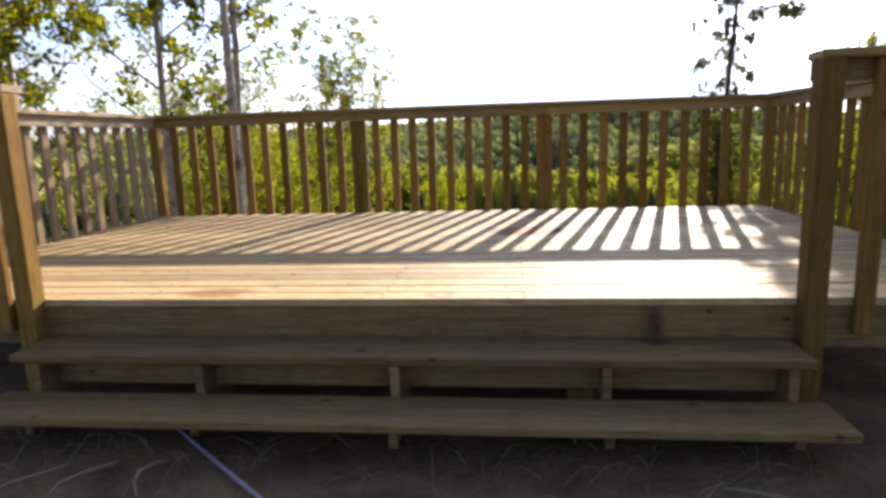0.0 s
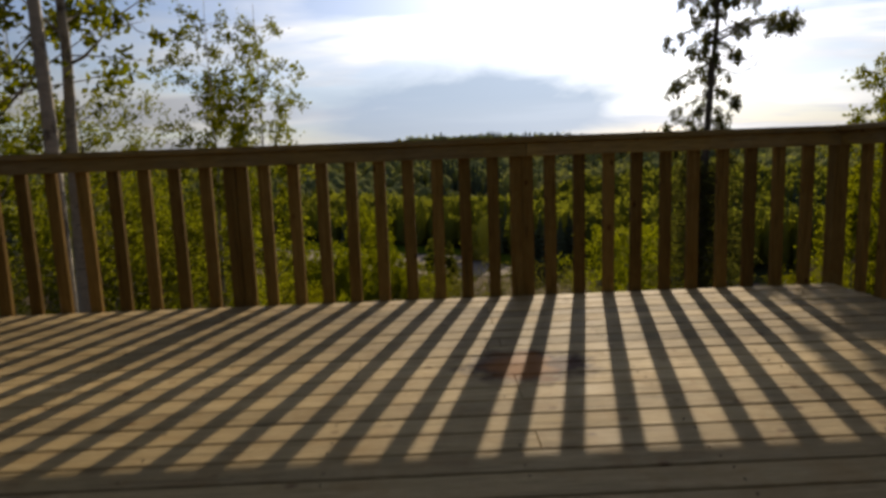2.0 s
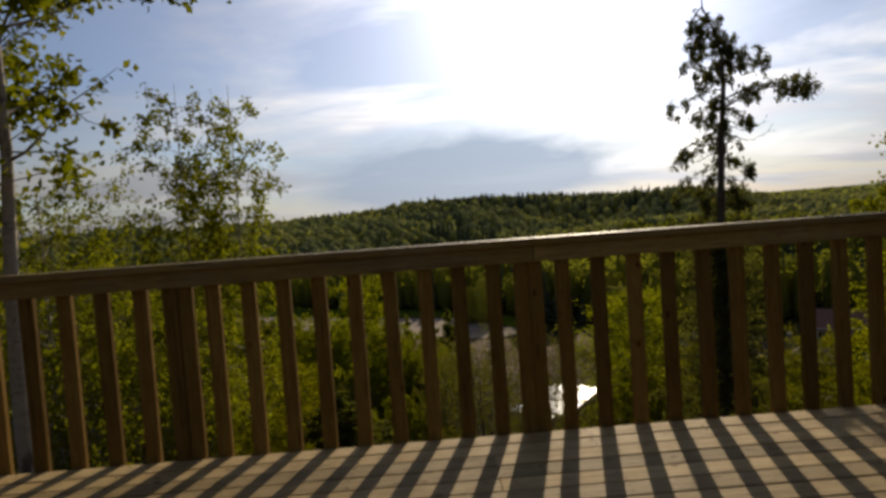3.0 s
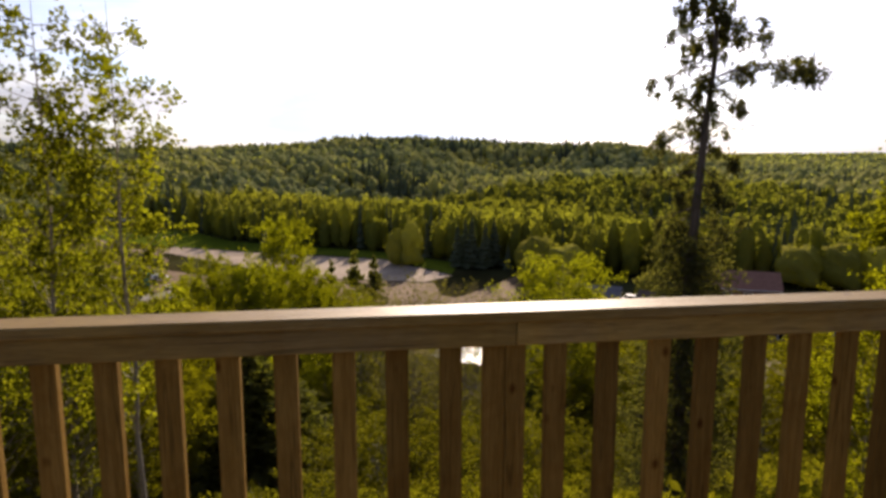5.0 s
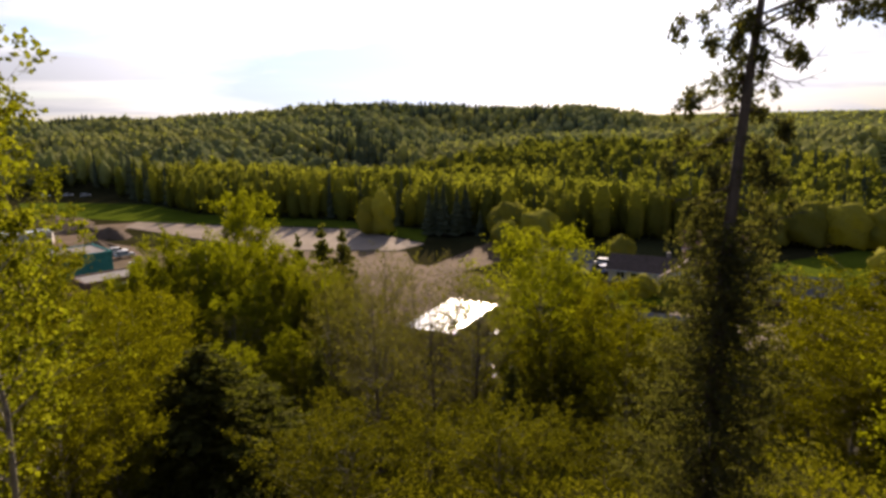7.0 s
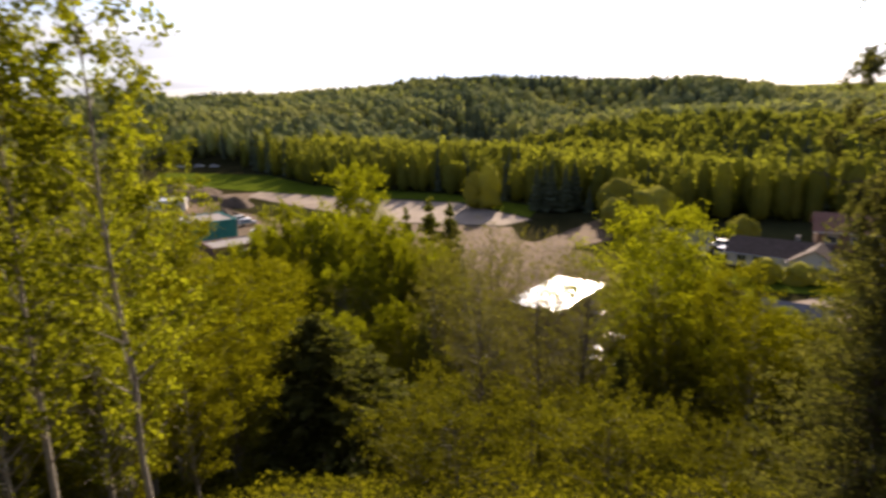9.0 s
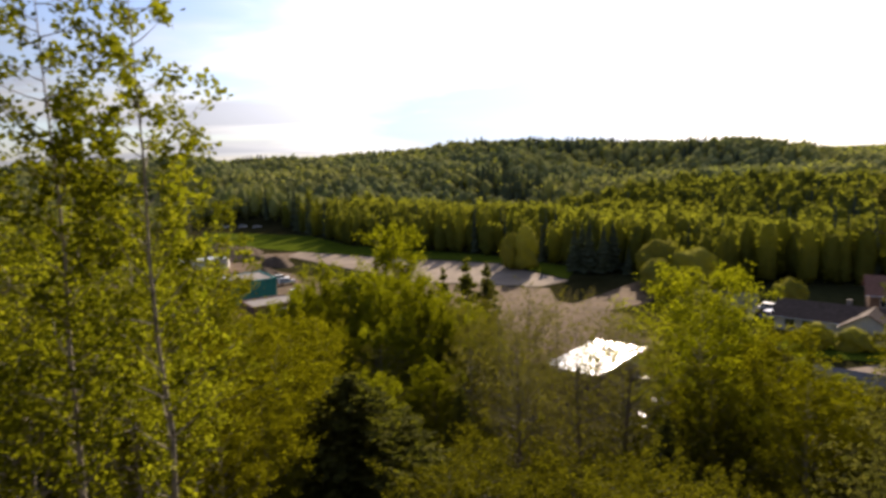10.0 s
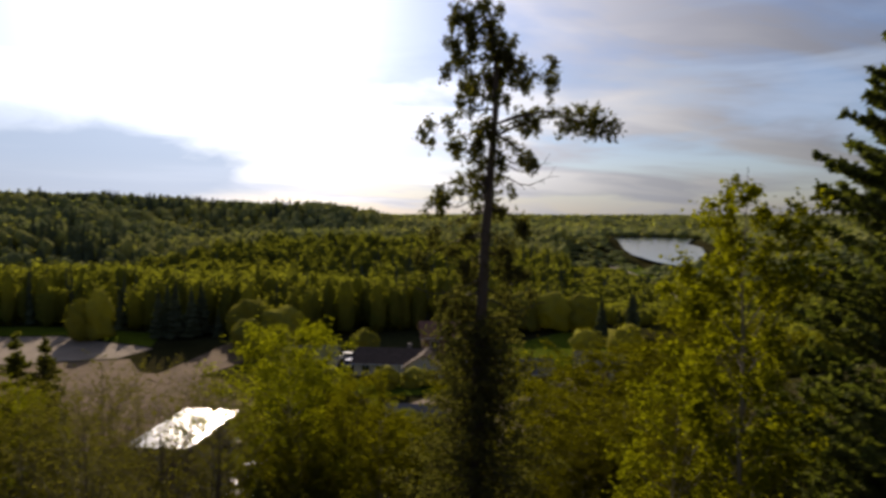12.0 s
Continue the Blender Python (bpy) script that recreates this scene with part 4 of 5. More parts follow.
# the lone old spruce, nearly bare on one side
def lone_spruce():
    rng = np.random.default_rng(77)
    bx, by = 3.0, 10.95
    ground_z = (float(land(bx, by)) - 0.4) / 0.91
    ob = thing("spruce_tree", pose(bx, by, 0.19) @ Matrix.Diagonal((0.91, 0.91, 0.91, 1)), "tall ragged old spruce with hanging cones and bare twigs", "tree")
    right = np.array([0.79, -0.61, 0.0])
    away = np.array([0.61, 0.79, 0.0])
    zs = np.array([ground_z, -0.5, 1.0, 2.0, 2.6, 3.1, 3.5, 3.85, 4.15, 4.4])
    xs = np.array([-0.12, -0.12, -0.08, -0.03, 0.01, 0.05, 0.05, -0.03, -0.15, -0.17])
    spine = right * xs[:, None] + np.stack([zs * 0, zs * 0, zs], -1)
    rad = np.array([0.085, 0.07, 0.054, 0.045, 0.038, 0.03, 0.024, 0.017, 0.011, 0.005])
    part("trunk", mesh_of("trunk", *tube(spine, rad, 9), BARK_DARK, True), None, ob)
    bits, tufts, cones = [], [], []
    up = np.array([0, 0, 1.0])

    def spray(x, z, wide, many, root=None):
        """A limb that leaves the trunk above and ends in a drooping spray of tufts with hanging cones."""
        zr = min(4.3, z + 0.10 + 0.15 * abs(x)) if root is None else root
        a = right * np.interp(zr, zs, xs) + up * zr
        deep = rng.uniform(-0.22, 0.22)
        b = right * x + away * deep + up * z
        s = np.linspace(0, 1, 6)[:, None]
        line = a + (b - a) * s + up * 0.10 * np.sin(s * 3.14) * abs(x)
        bits.append(tube(line, 0.011 * (1 - 0.75 * s[:, 0]), 5))
        for q in range(max(2, many // 30)):
            mid = b + (right * rng.normal() + away * rng.normal()) * wide + up * rng.normal() * wide * 0.7
            long = rng.uniform(0.05, 0.13)
            t = rng.uniform(0, 1, 22)[:, None]
            tufts.append(mid + (right * rng.normal() * 0.03 - up * long) * t + rng.normal(size=(22, 3)) * 0.017)
            bits.append(tube(np.array([b, mid, mid - up * long]), [0.004, 0.003, 0.0015], 4))
            cones.append(mid - up * (long + rng.uniform(0, 0.05, 3)[:, None]) + rng.normal(size=(3, 3)) * 0.02)
        along = rng.uniform(0.3, 1, many // 4)[:, None]
        tufts.append(a + (b - a) * along + up * 0.08 * abs(x) + rng.normal(size=(many // 4, 3)) * 0.03)

    crown_top = [(-0.33, 4.02, 0.05, 90), (-0.25, 3.88, 0.05, 90), (-0.33, 3.74, 0.05, 90), (-0.05, 3.90, 0.07, 120), (-0.13, 3.72, 0.07, 140), (0.03, 3.74, 0.09, 160), (-0.23, 3.58, 0.06, 90)]
    crown_wide = [(-0.31, 3.40, 0.07, 120), (-0.25, 3.24, 0.04, 60), (-0.12, 3.36, 0.10, 170), (0.13, 3.56, 0.11, 190), (0.10, 3.38, 0.12, 190), (0.24, 3.47, 0.10, 160), (0.40, 3.36, 0.08, 120), (0.52, 3.28, 0.05, 70), (-0.08, 3.14, 0.09, 110)]
    crown_low = [(-0.10, 2.90, 0.10, 150), (-0.17, 2.77, 0.07, 100), (-0.45, 2.92, 0.09, 130), (-0.33, 2.80, 0.06, 90), (-0.12, 2.54, 0.10, 130), (-0.32, 2.42, 0.10, 130), (-0.43, 2.26, 0.07, 90), (-0.20, 2.32, 0.10, 130), (0.02, 2.26, 0.09, 110), (0.11, 2.64, 0.04, 40), (0.13, 2.44, 0.03, 30)]
    for x, z, wide, many in crown_top + crown_wide + crown_low:
        spray(x, z, wide, many)
    # hanging strands on the open side
    for x, z, wide, many in ((0.40, 3.02, 0.03, 60), (0.30, 2.98, 0.04, 40), (0.27, 2.70, 0.03, 40), (0.35, 2.60, 0.05, 80)):
        spray(x, z, wide, many, 2.86)
    # the long arm that reaches out over the valley
    s = np.linspace(0, 1, 8)[:, None]
    arm = right * (0.05 + 1.0 * s) + away * 0.1 * s + up * (2.85 + 0.30 * np.sin(s * 2.3) - 0.2 * s)
    bits.append(tube(arm, 0.017 * (1 - 0.8 * s[:, 0]), 6))
    for x, z, wide, many in ((0.72, 3.04, 0.05, 90), (0.88, 3.04, 0.07, 160), (1.0, 2.94, 0.06, 130), (0.82, 2.94, 0.04, 60)):
        spray(x, z, wide, many, 2.95)
    # bare twigs
    for z, reach in ((2.62, 0.55), (2.5, 0.62), (2.7, 0.38), (2.3, -0.6), (1.5, -0.8), (1.35, 0.6)):
        x = np.interp(z, zs, xs)
        line = right * (x + reach * s) + np.array([0, 0, 1.0]) * (z - 0.25 * s + 0.22 * s ** 2 + 0.03 * np.sin(s * 9))
        bits.append(tube(line, 0.008 * (1 - 0.8 * s[:, 0]), 4))
        for q in range(5):
            a = line[2 + q]
            bits.append(tube(np.array([a, a + right * 0.06 * np.sign(reach) + np.array([0, 0, rng.uniform(-0.1, 0.12)])]), [0.004, 0.0015], 4))
    # thin boughs under the crown, longer towards the open slope
    for k in range(15):
        z = 2.05 - 0.9 * k / 15
        spray(rng.uniform(-0.62, -0.15) if k % 3 else rng.uniform(0.08, 0.34), z, rng.uniform(0.05, 0.10), int(rng.uniform(70, 130)))
    # the fuller skirt below
    for k in range(176):
        z = 1.2 - 3.2 * (k / 176) ** 0.9
        wide = 0.24 + 0.34 * (2.1 - z) / 2
        ang = k * 2.4
        x = np.interp(z, zs, xs)
        reach = wide * rng.uniform(0.55, 1.3) * (1.3 if z > 1.0 and k % 3 == 0 else 1.0)
        d = right * math.cos(ang) + away * math.sin(ang)
        q = np.linspace(0, 1, 5)[:, None]
        line = right * x + d * reach * q + np.array([0, 0, 1.0]) * (z - 0.18 * reach * q + 0.25 * reach * q ** 2)
        bits.append(tube(line, 0.011 * (1 - 0.8 * q[:, 0]), 4))
        many = int(60 if z < 1.0 else 46)
        t = rng.uniform(0.1, 1.05, many)[:, None]
        tufts.append(line[0] + (line[-1] - line[0]) * t + rng.normal(size=(many, 3)) * 0.042)
    tagged(part("branchwork", mesh_of("branchwork", *join(bits), BARK_DARK), None, ob), kind="stuff")
    part("foliage", mesh_of("foliage", *leaves_at(np.repeat(np.concatenate(tufts), 3, 0) + rng.normal(size=(3 * sum(map(len, tufts)), 3)) * 0.018, 0.021, rng, long=2.6, hang=0.8), NEEDLE_BROWN), None, ob)
    part("hanging_cone", mesh_of("hanging_cone", *leaves_at(np.repeat(np.concatenate(cones), 2, 0), 0.026, rng, long=2.4, hang=3.0), NEEDLE_BROWN), None, ob, "small brown hanging cones")["kind"] = "stuff"


lone_spruce()
# aspen sapling and spruce at the far side of the deck
x, y = spot(60.8, 5.3)
stand(broadleaf("aspen_tree", 4.6, 0.56, 0.04, 12000, 0.040, 51, LEAF_SAPLING, BARK_GREY, "bright yellow-green aspen sapling beside the deck", 0.035, 44, (0, 0), 1.2), x, y, 2.5 - float(land(x, y)) + 0.15, 4.6)
x, y = spot(55.5, 5.6)
stand(broadleaf("aspen_tree", 3.6, 0.75, 0.04, 7000, 0.040, 52, LEAF_SAPLING, BARK_GREY, "low yellow-green aspen sapling beside the deck", 0.03, 36, (0, 0), 1.2), x, y, 0.7 - float(land(x, y)) + 0.15, 3.6)
x, y = spot(72.0, 6.2)
stand(spruce("spruce_tree", 6.2, 1.35, 53, "dark green spruce beside the deck", 0.04, 34, 9, 0.055, 60, droop=-0.12), x, y, 4.5 - float(land(x, y)) + 0.15, 6.2)

# ---- the valley ----
def unit_ball(cuts):
    bm = bmesh.new()
    bmesh.ops.create_icosphere(bm, subdivisions=cuts, radius=1.0)
    vs = np.array([q.co[:] for q in bm.verts])
    fs = np.array([[q.index for q in f.verts] for f in bm.faces])
    bm.free()
    return vs, fs


BALLS = {c: unit_ball(c) for c in (1, 2, 3)}


def lumpy_crowns(places, rng, cuts):
    """Broadleaf crowns seen from far: lumpy rounded heads, each uneven in its own way. places: x, y, z, height, width."""
    vs, fs = BALLS[cuts]
    k, m = len(places), len(vs)
    ph = rng.uniform(0, 6.28, (k, 1, 3))
    d = vs[None]
    lump = 1 + 0.16 * np.sin(d[..., 0:1] * 4.1 + ph[..., 0:1]) * np.sin(d[..., 1:2] * 4.7 + ph[..., 1:2]) + 0.12 * np.sin(d[..., 2:3] * 6.3 + ph[..., 2:3] + d[..., 0:1] * 5) + rng.normal(size=(k, m, 1)) * (0.07 if cuts > 1 else 0.09)
    size = np.stack([places[:, 4] * 0.5, places[:, 4] * 0.5, places[:, 3] * 0.5], -1)[:, None]
    full = np.where(d[..., 2:3] < 0, 1 / np.maximum(0.55, np.sqrt(np.maximum(0, 1 - d[..., 2:3] ** 2))), 1.0)
    shape = d * np.concatenate([full, full, np.ones_like(full)], -1)
    v = places[:, None, :3] + np.array([0, 0, 1.0]) * places[:, None, 3:4] * 0.52 + shape * lump * size
    f = fs[None] + (np.arange(k) * m)[:, None, None]
    return v.reshape(-1, 3), f.reshape(-1, 3)


def pointed_crowns(places, rng, tiers=6, sides=8):
    """Spruces seen from far: ragged tiers narrowing to a tip."""
    k = len(places)
    rows = []
    for t in range(tiers):
        u = t / tiers
        rows.append((u + 0.02, 1.0 - u))
        rows.append((u + 0.75 / tiers, (1.0 - u) * 0.55))
    rows.append((1.0, 0.02))
    ang = np.linspace(0, 2 * np.pi, sides, endpoint=False)
    grid = np.array([[(math.cos(a) * r, math.sin(a) * r, h) for a in ang] for h, r in rows]).reshape(-1, 3)
    m = len(grid)
    v = np.repeat(grid[None], k, 0)
    v[..., :2] *= 1 + rng.normal(size=(k, m, 1)) * 0.22
    v[..., 2:] += rng.normal(size=(k, m, 1)) * 0.02
    v = places[:, None, :3] + v * np.stack([places[:, 4] * 0.5, places[:, 4] * 0.5, places[:, 3]], -1)[:, None]
    i, j = np.meshgrid(np.arange(len(rows) - 1), np.arange(sides), indexing="ij")
    f = np.stack([i * sides + j, i * sides + (j + 1) % sides, (i + 1) * sides + (j + 1) % sides, (i + 1) * sides + j], -1).reshape(-1, 4)
    f = f[None] + (np.arange(k) * m)[:, None, None]
    return v.reshape(-1, 3), f.reshape(-1, 4)


def clumps(places, rng, cards, spr, size=0.055):
    """Leafy clumps over the outside of a crown, that break up its outline."""
    p = np.repeat(places, cards, 0)
    m = len(p)
    d = rng.normal(size=(m, 3))
    d /= np.linalg.norm(d, axis=1, keepdims=True)
    if spr:
        u = rng.uniform(0, 1, m)
        r = p[:, 4] * 0.5 * (1.03 - u) * rng.uniform(0.8, 1.12, m)
        c = np.stack([p[:, 0] + d[:, 0] * r, p[:, 1] + d[:, 1] * r, p[:, 2] + u * p[:, 3]], -1)
    else:
        r = rng.uniform(0.9, 1.2, m)
        c = np.stack([p[:, 0] + d[:, 0] * r * p[:, 4] * 0.5, p[:, 1] + d[:, 1] * r * p[:, 4] * 0.5, p[:, 2] + p[:, 3] * (0.52 + 0.5 * d[:, 2] * r)], -1)
    return leaves_at(c, p[:, 4] * size, rng)


OPEN_VALLEY = [(-150, 120), (-165, 360), (-118, 350), (-46, 243), (5, 211), (31, 184), (48, 163), (64, 154), (92, 146), (128, 140), (150, 118), (112, 52), (40, 40), (-60, 50)]
ROADSIDE = [(326, 274), (244, 182), (182, 126), (174, 132), (232, 188), (308, 286)]


def forest():
    rng = np.random.default_rng(5)
    leafy, dark = [], []
    r = 70.0
    while r < 4600:
        gap = 4.6 + max(0, r - 220) / 95 if r < 900 else 12 + (r - 900) / 45
        many = int(r * radians(136) / gap)
        b = np.radians(-62) + np.radians(136) * (np.arange(many) + rng.uniform(0, 1, many)) / many
        rr = r + rng.uniform(-0.5, 0.5, many) * gap
        x, y = EYE_XY[0] + rr * np.sin(b), EYE_XY[1] + rr * np.cos(b)
        keep = ~inside(x, y, OPEN_VALLEY) & ~inside(x, y, RIVER_BED) & ~inside(x, y, ROADSIDE) & (y > 64)
        bd = np.degrees(b)
        x, y, bd, rr = x[keep], y[keep], bd[keep], rr[keep]
        z = land(x, y)
        patch = np.sin(x / 47 + 1.2) * np.cos(y / 61) + 0.35 * np.sin(x / 15) + rng.normal(size=len(x)) * 0.35
        ridge = (rr > 620) & (rr < 900) & (bd > 1) & (bd < 23)
        is_dark = (patch > 0.86) | (ridge & (rng.uniform(size=len(x)) < 0.65)) | (rng.uniform(size=len(x)) < 0.07)
        near_edge = inside(x, y - 16, OPEN_VALLEY)
        is_dark |= near_edge & (rng.uniform(size=len(x)) < 0.15) & (x < 40)
        h = rng.uniform(8.0, 13.0, len(x)) + 3.0 * np.sin(x / 23 + y / 31) + np.where(rr > 500, 1.5, 0)
        h = np.where((bd > 45) & (rr < 700), h * np.where(rr > 330, 0.22, 0.5), h)
        scrub = (bd > 46.5 + 1.2 * np.sin(rr / 37) + rng.normal(size=len(x)) * 0.5) & (bd < 61) & (rr > 330) & (rr < 760)
        h = np.where(scrub, rng.uniform(1.6, 3.0, len(x)) * np.where(rng.uniform(size=len(x)) < 0.12, 2.6, 1.0), h)
        w = np.maximum(rng.uniform(5.0, 8.5, len(x)), gap * 1.25)
        # the wood's edge along the fields: tall narrow trees side by side
        edge = near_edge | inside(x, y - 8, OPEN_VALLEY) | inside(x, y - 26, OPEN_VALLEY)
        h = np.where(edge & (bd < 40), rng.uniform(9.5, 15.5, len(x)) * np.where(bd < -14, 1.3, 1.0), h)
        w = np.where(edge, rng.uniform(3.6, 5.6, len(x)), w)
        for sel, store, hh, ww in ((is_dark, dark, 1.12, 0.62), (~is_dark, leafy, 1.0, 1.0)):
            store.append(np.stack([x[sel], y[sel], z[sel], h[sel] * hh, np.minimum(w[sel] * ww, max(16, gap * 1.2) if ww == 1 else 9)], -1))
        r += gap * 0.92
    leafy, dark = np.concatenate(leafy), np.concatenate(dark)
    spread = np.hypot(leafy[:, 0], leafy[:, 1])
    for places, mat, label in ((leafy[spread < 330], EDGE_SHADE_LEAF, "tall spring-green trees along the edge of the fields, darkened for shade"), (leafy[spread >= 330], FAR_LEAF, "dense spring-green broadleaf woods over the far hills")):
        near = mat is EDGE_SHADE_LEAF
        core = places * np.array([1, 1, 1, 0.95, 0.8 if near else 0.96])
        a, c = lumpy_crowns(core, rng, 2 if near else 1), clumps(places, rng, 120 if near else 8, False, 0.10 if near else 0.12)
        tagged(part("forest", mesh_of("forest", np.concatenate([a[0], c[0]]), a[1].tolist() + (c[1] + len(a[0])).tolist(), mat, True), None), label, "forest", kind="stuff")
    spread = np.hypot(dark[:, 0], dark[:, 1])
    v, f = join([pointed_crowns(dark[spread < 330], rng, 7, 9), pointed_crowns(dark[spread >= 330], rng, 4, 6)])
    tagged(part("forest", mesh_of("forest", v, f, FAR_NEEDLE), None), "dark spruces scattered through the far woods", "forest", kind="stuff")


forest()


def valley_tree(x, y, h, w, spr, seed, label, cards=420):
    rng = np.random.default_rng(seed)
    z = float(land(x, y))
    ob = thing("spruce_tree" if spr else "round_tree", pose(x, y, z), label, "tree", "trees in the valley")
    v, f = tube([(0, 0, -0.2), (0, 0, h * 0.3), (0, 0, h * 0.75)], [0.22, 0.17, 0.08], 7)
    part("trunk", mesh_of("trunk", v, f, BARK_DARK if spr else BARK_GREY, True), None, ob)
    own = np.array([[0, 0, h * 0.04 if spr else 0.0, h, w * 0.94]])
    a = pointed_crowns(own, rng, 10, 14) if spr else lumpy_crowns(own, rng, 3)
    c = clumps(own, rng, cards, spr, 0.055 if spr else 0.04)
    part("crown", mesh_of("crown", np.concatenate([a[0], c[0]]), a[1].tolist() + (c[1] + len(a[0])).tolist(), FAR_NEEDLE if spr else ROUND_LEAF, not spr), None, ob)


for k, (x, y, h, w) in enumerate(((10.6, 183, 9.5, 6.0), (15.0, 182, 12.0, 6.6), (45, 156, 10.5, 11), (50, 150, 9.0, 10), (41, 146, 7.5, 7), (104, 138, 9.5, 11), (112, 135, 10, 11), (119, 131, 10, 11), (126, 127, 9, 10), (100, 100, 6.5, 7), (62, 130, 5.5, 6), (53, 104, 3.5, 5), (58, 102, 3.2, 5), (-90, 180, 6, 6), (39, 112, 7, 7), (108, 96, 7, 8), (96, 78, 6.5, 7), (33, 104, 8, 7), (86, 70, 7, 7), (70, 62, 8, 7))):
    valley_tree(x, y, h, w, False, 200 + k, "rounded spring-green tree in the valley")
for k, (x, y, h, w) in enumerate(((27.5, 176, 12, 5.5), (31, 173, 14, 6), (34.5, 172, 12.5, 5.5), (37.5, 174, 13.5, 6), (30, 178, 13, 5.5), (40.5, 170, 7, 3), (118, 112, 11, 5), (124, 108, 12, 5), (130, 112, 11, 5))):
    valley_tree(x, y, h, w, True, 300 + k, "dark pointed spruce in the valley", 520)


def gable_house(name, m, length, width, wall_h, roof_h, wall, roof, label, windows=(), over=0.5, door=None, chimney=False):
    """A house with its ridge along x. windows: side, place along, sill, width, height."""
    house = thing(name, m, label, "house")
    l, w = length / 2, width / 2
    bm = bmesh.new()
    low = [bm.verts.new(c) for c in ((-l, -w, 0), (l, -w, 0), (l, w, 0), (-l, w, 0))]
    up = [bm.verts.new(c) for c in ((-l, -w, wall_h), (l, -w, wall_h), (l, w, wall_h), (-l, w, wall_h))]
    tip = [bm.verts.new((-l, 0, wall_h + roof_h - 0.1)), bm.verts.new((l, 0, wall_h + roof_h - 0.1))]
    for a in range(4):
        b = (a + 1) % 4
        bm.faces.new((low[a], low[b], up[b], up[a]))
    bm.faces.new((up[1], up[2], tip[1])), bm.faces.new((up[3], up[0], tip[0]))
    part("wall", bm, wall, house)
    slope = roof_h / w
    for s in (-1, 1):
        bm = bmesh.new()
        y1, z1 = s * (w + over), wall_h - over * slope
        pts = [(-l - over, 0, wall_h + roof_h), (l + over, 0, wall_h + roof_h), (l + over, y1, z1), (-l - over, y1, z1)]
        a = [bm.verts.new(q) for q in pts]
        b = [bm.verts.new((q[0], q[1], q[2] - 0.16)) for q in pts]
        bm.faces.new(a), bm.faces.new(b[::-1])
        for i in range(4):
            bm.faces.new((a[i], b[i], b[(i + 1) % 4], a[(i + 1) % 4]))
        bmesh.ops.recalc_face_normals(bm, faces=bm.faces[:])
        part("roof", bm, roof, house)
        part("gutter", box(-l - over, l + over, y1 - 0.07 + 0.05 * s, y1 + 0.07 + 0.05 * s, z1 - 0.2, z1 - 0.06, 0.02), TRIM, house)
    for face, at, sill, ww, hh in windows:
        turn = {"front": pose(at, -w, sill), "back": pose(-at, w, sill, 0, 0, 180), "left": pose(-l, -at, sill, 0, 0, -90), "right": pose(l, at, sill, 0, 0, 90)}[face]
        win = part("window", box(-ww / 2, ww / 2, -0.03, 0.05, 0, hh), GLASS_DARK, house, "dark window in a white frame", turn)
        for x0, x1, z0, z1 in ((-ww / 2 - 0.1, -ww / 2, -0.1, hh + 0.1), (ww / 2, ww / 2 + 0.1, -0.1, hh + 0.1), (-ww / 2, ww / 2, hh, hh + 0.1), (-ww / 2, ww / 2, -0.1, 0), (-0.03, 0.03, 0, hh)):
            part("frame", box(x0, x1, -0.07, 0.02, z0, z1), TRIM, win)
    if door is not None:
        part("door", box(door - 0.48, door + 0.48, -w - 0.05, -w + 0.03, 0.1, 2.15, 0.01), TRIM, house)
        part("doorstep", box(door - 0.9, door + 0.9, -w - 1.2, -w, 0, 0.16, 0.02), ROOF_FLAT, house)
    if chimney:
        part("chimney", box(l * 0.3, l * 0.3 + 0.7, 0.3, 1.0, wall_h, wall_h + roof_h + 0.8, 0.02), ROOF_FLAT, house)
    return house


def flat_building(name, m, length, width, h, wall, roof, label, units=0, band=None, seed=0, openings=True):
    """A long low building with a parapet, doors, and boxes on its flat roof."""
    b = thing(name, m, label, "building")
    part("wall", box(-length / 2, length / 2, -width / 2, width / 2, 0, h, 0.05), wall, b)
    part("roof", box(-length / 2 + 0.3, length / 2 - 0.3, -width / 2 + 0.3, width / 2 - 0.3, h, h + 0.08), roof, b)
    for x0, x1, y0, y1 in ((-length / 2 - 0.12, length / 2 + 0.12, -width / 2 - 0.12, -width / 2 + 0.28), (-length / 2 - 0.12, length / 2 + 0.12, width / 2 - 0.28, width / 2 + 0.12), (-length / 2 - 0.12, -length / 2 + 0.28, -width / 2 + 0.28, width / 2 - 0.28), (length / 2 - 0.28, length / 2 + 0.12, -width / 2 + 0.28, width / 2 - 0.28)):
        part("parapet", box(x0, x1, y0, y1, h - 0.35, h + 0.3, 0.04), band or wall, b)
    rng = random.Random(seed)
    for k in range(units):
        x, y = rng.uniform(-length * 0.4, length * 0.4), rng.uniform(-width * 0.25, width * 0.25)
        part("roof_unit", box(x - 0.9, x + 0.9, y - 0.7, y + 0.7, h + 0.08, h + 1.1, 0.08), TRIM, b, "white ventilation box")
    k = 0
    x = -length / 2 + 2
    while openings and x < length / 2 - 2:
        if k % 3 == 1:
            part("door", box(x - 1.4, x + 1.4, -width / 2 - 0.06, -width / 2 + 0.02, 0.05, min(2.8, h - 0.7), 0.02), TRIM, b)
        else:
            part("window", box(x - 0.8, x + 0.8, -width / 2 - 0.05, -width / 2 + 0.02, 1.0, min(2.2, h - 0.7)), GLASS_DARK, b)
        x += 4.2
        k += 1
    return b


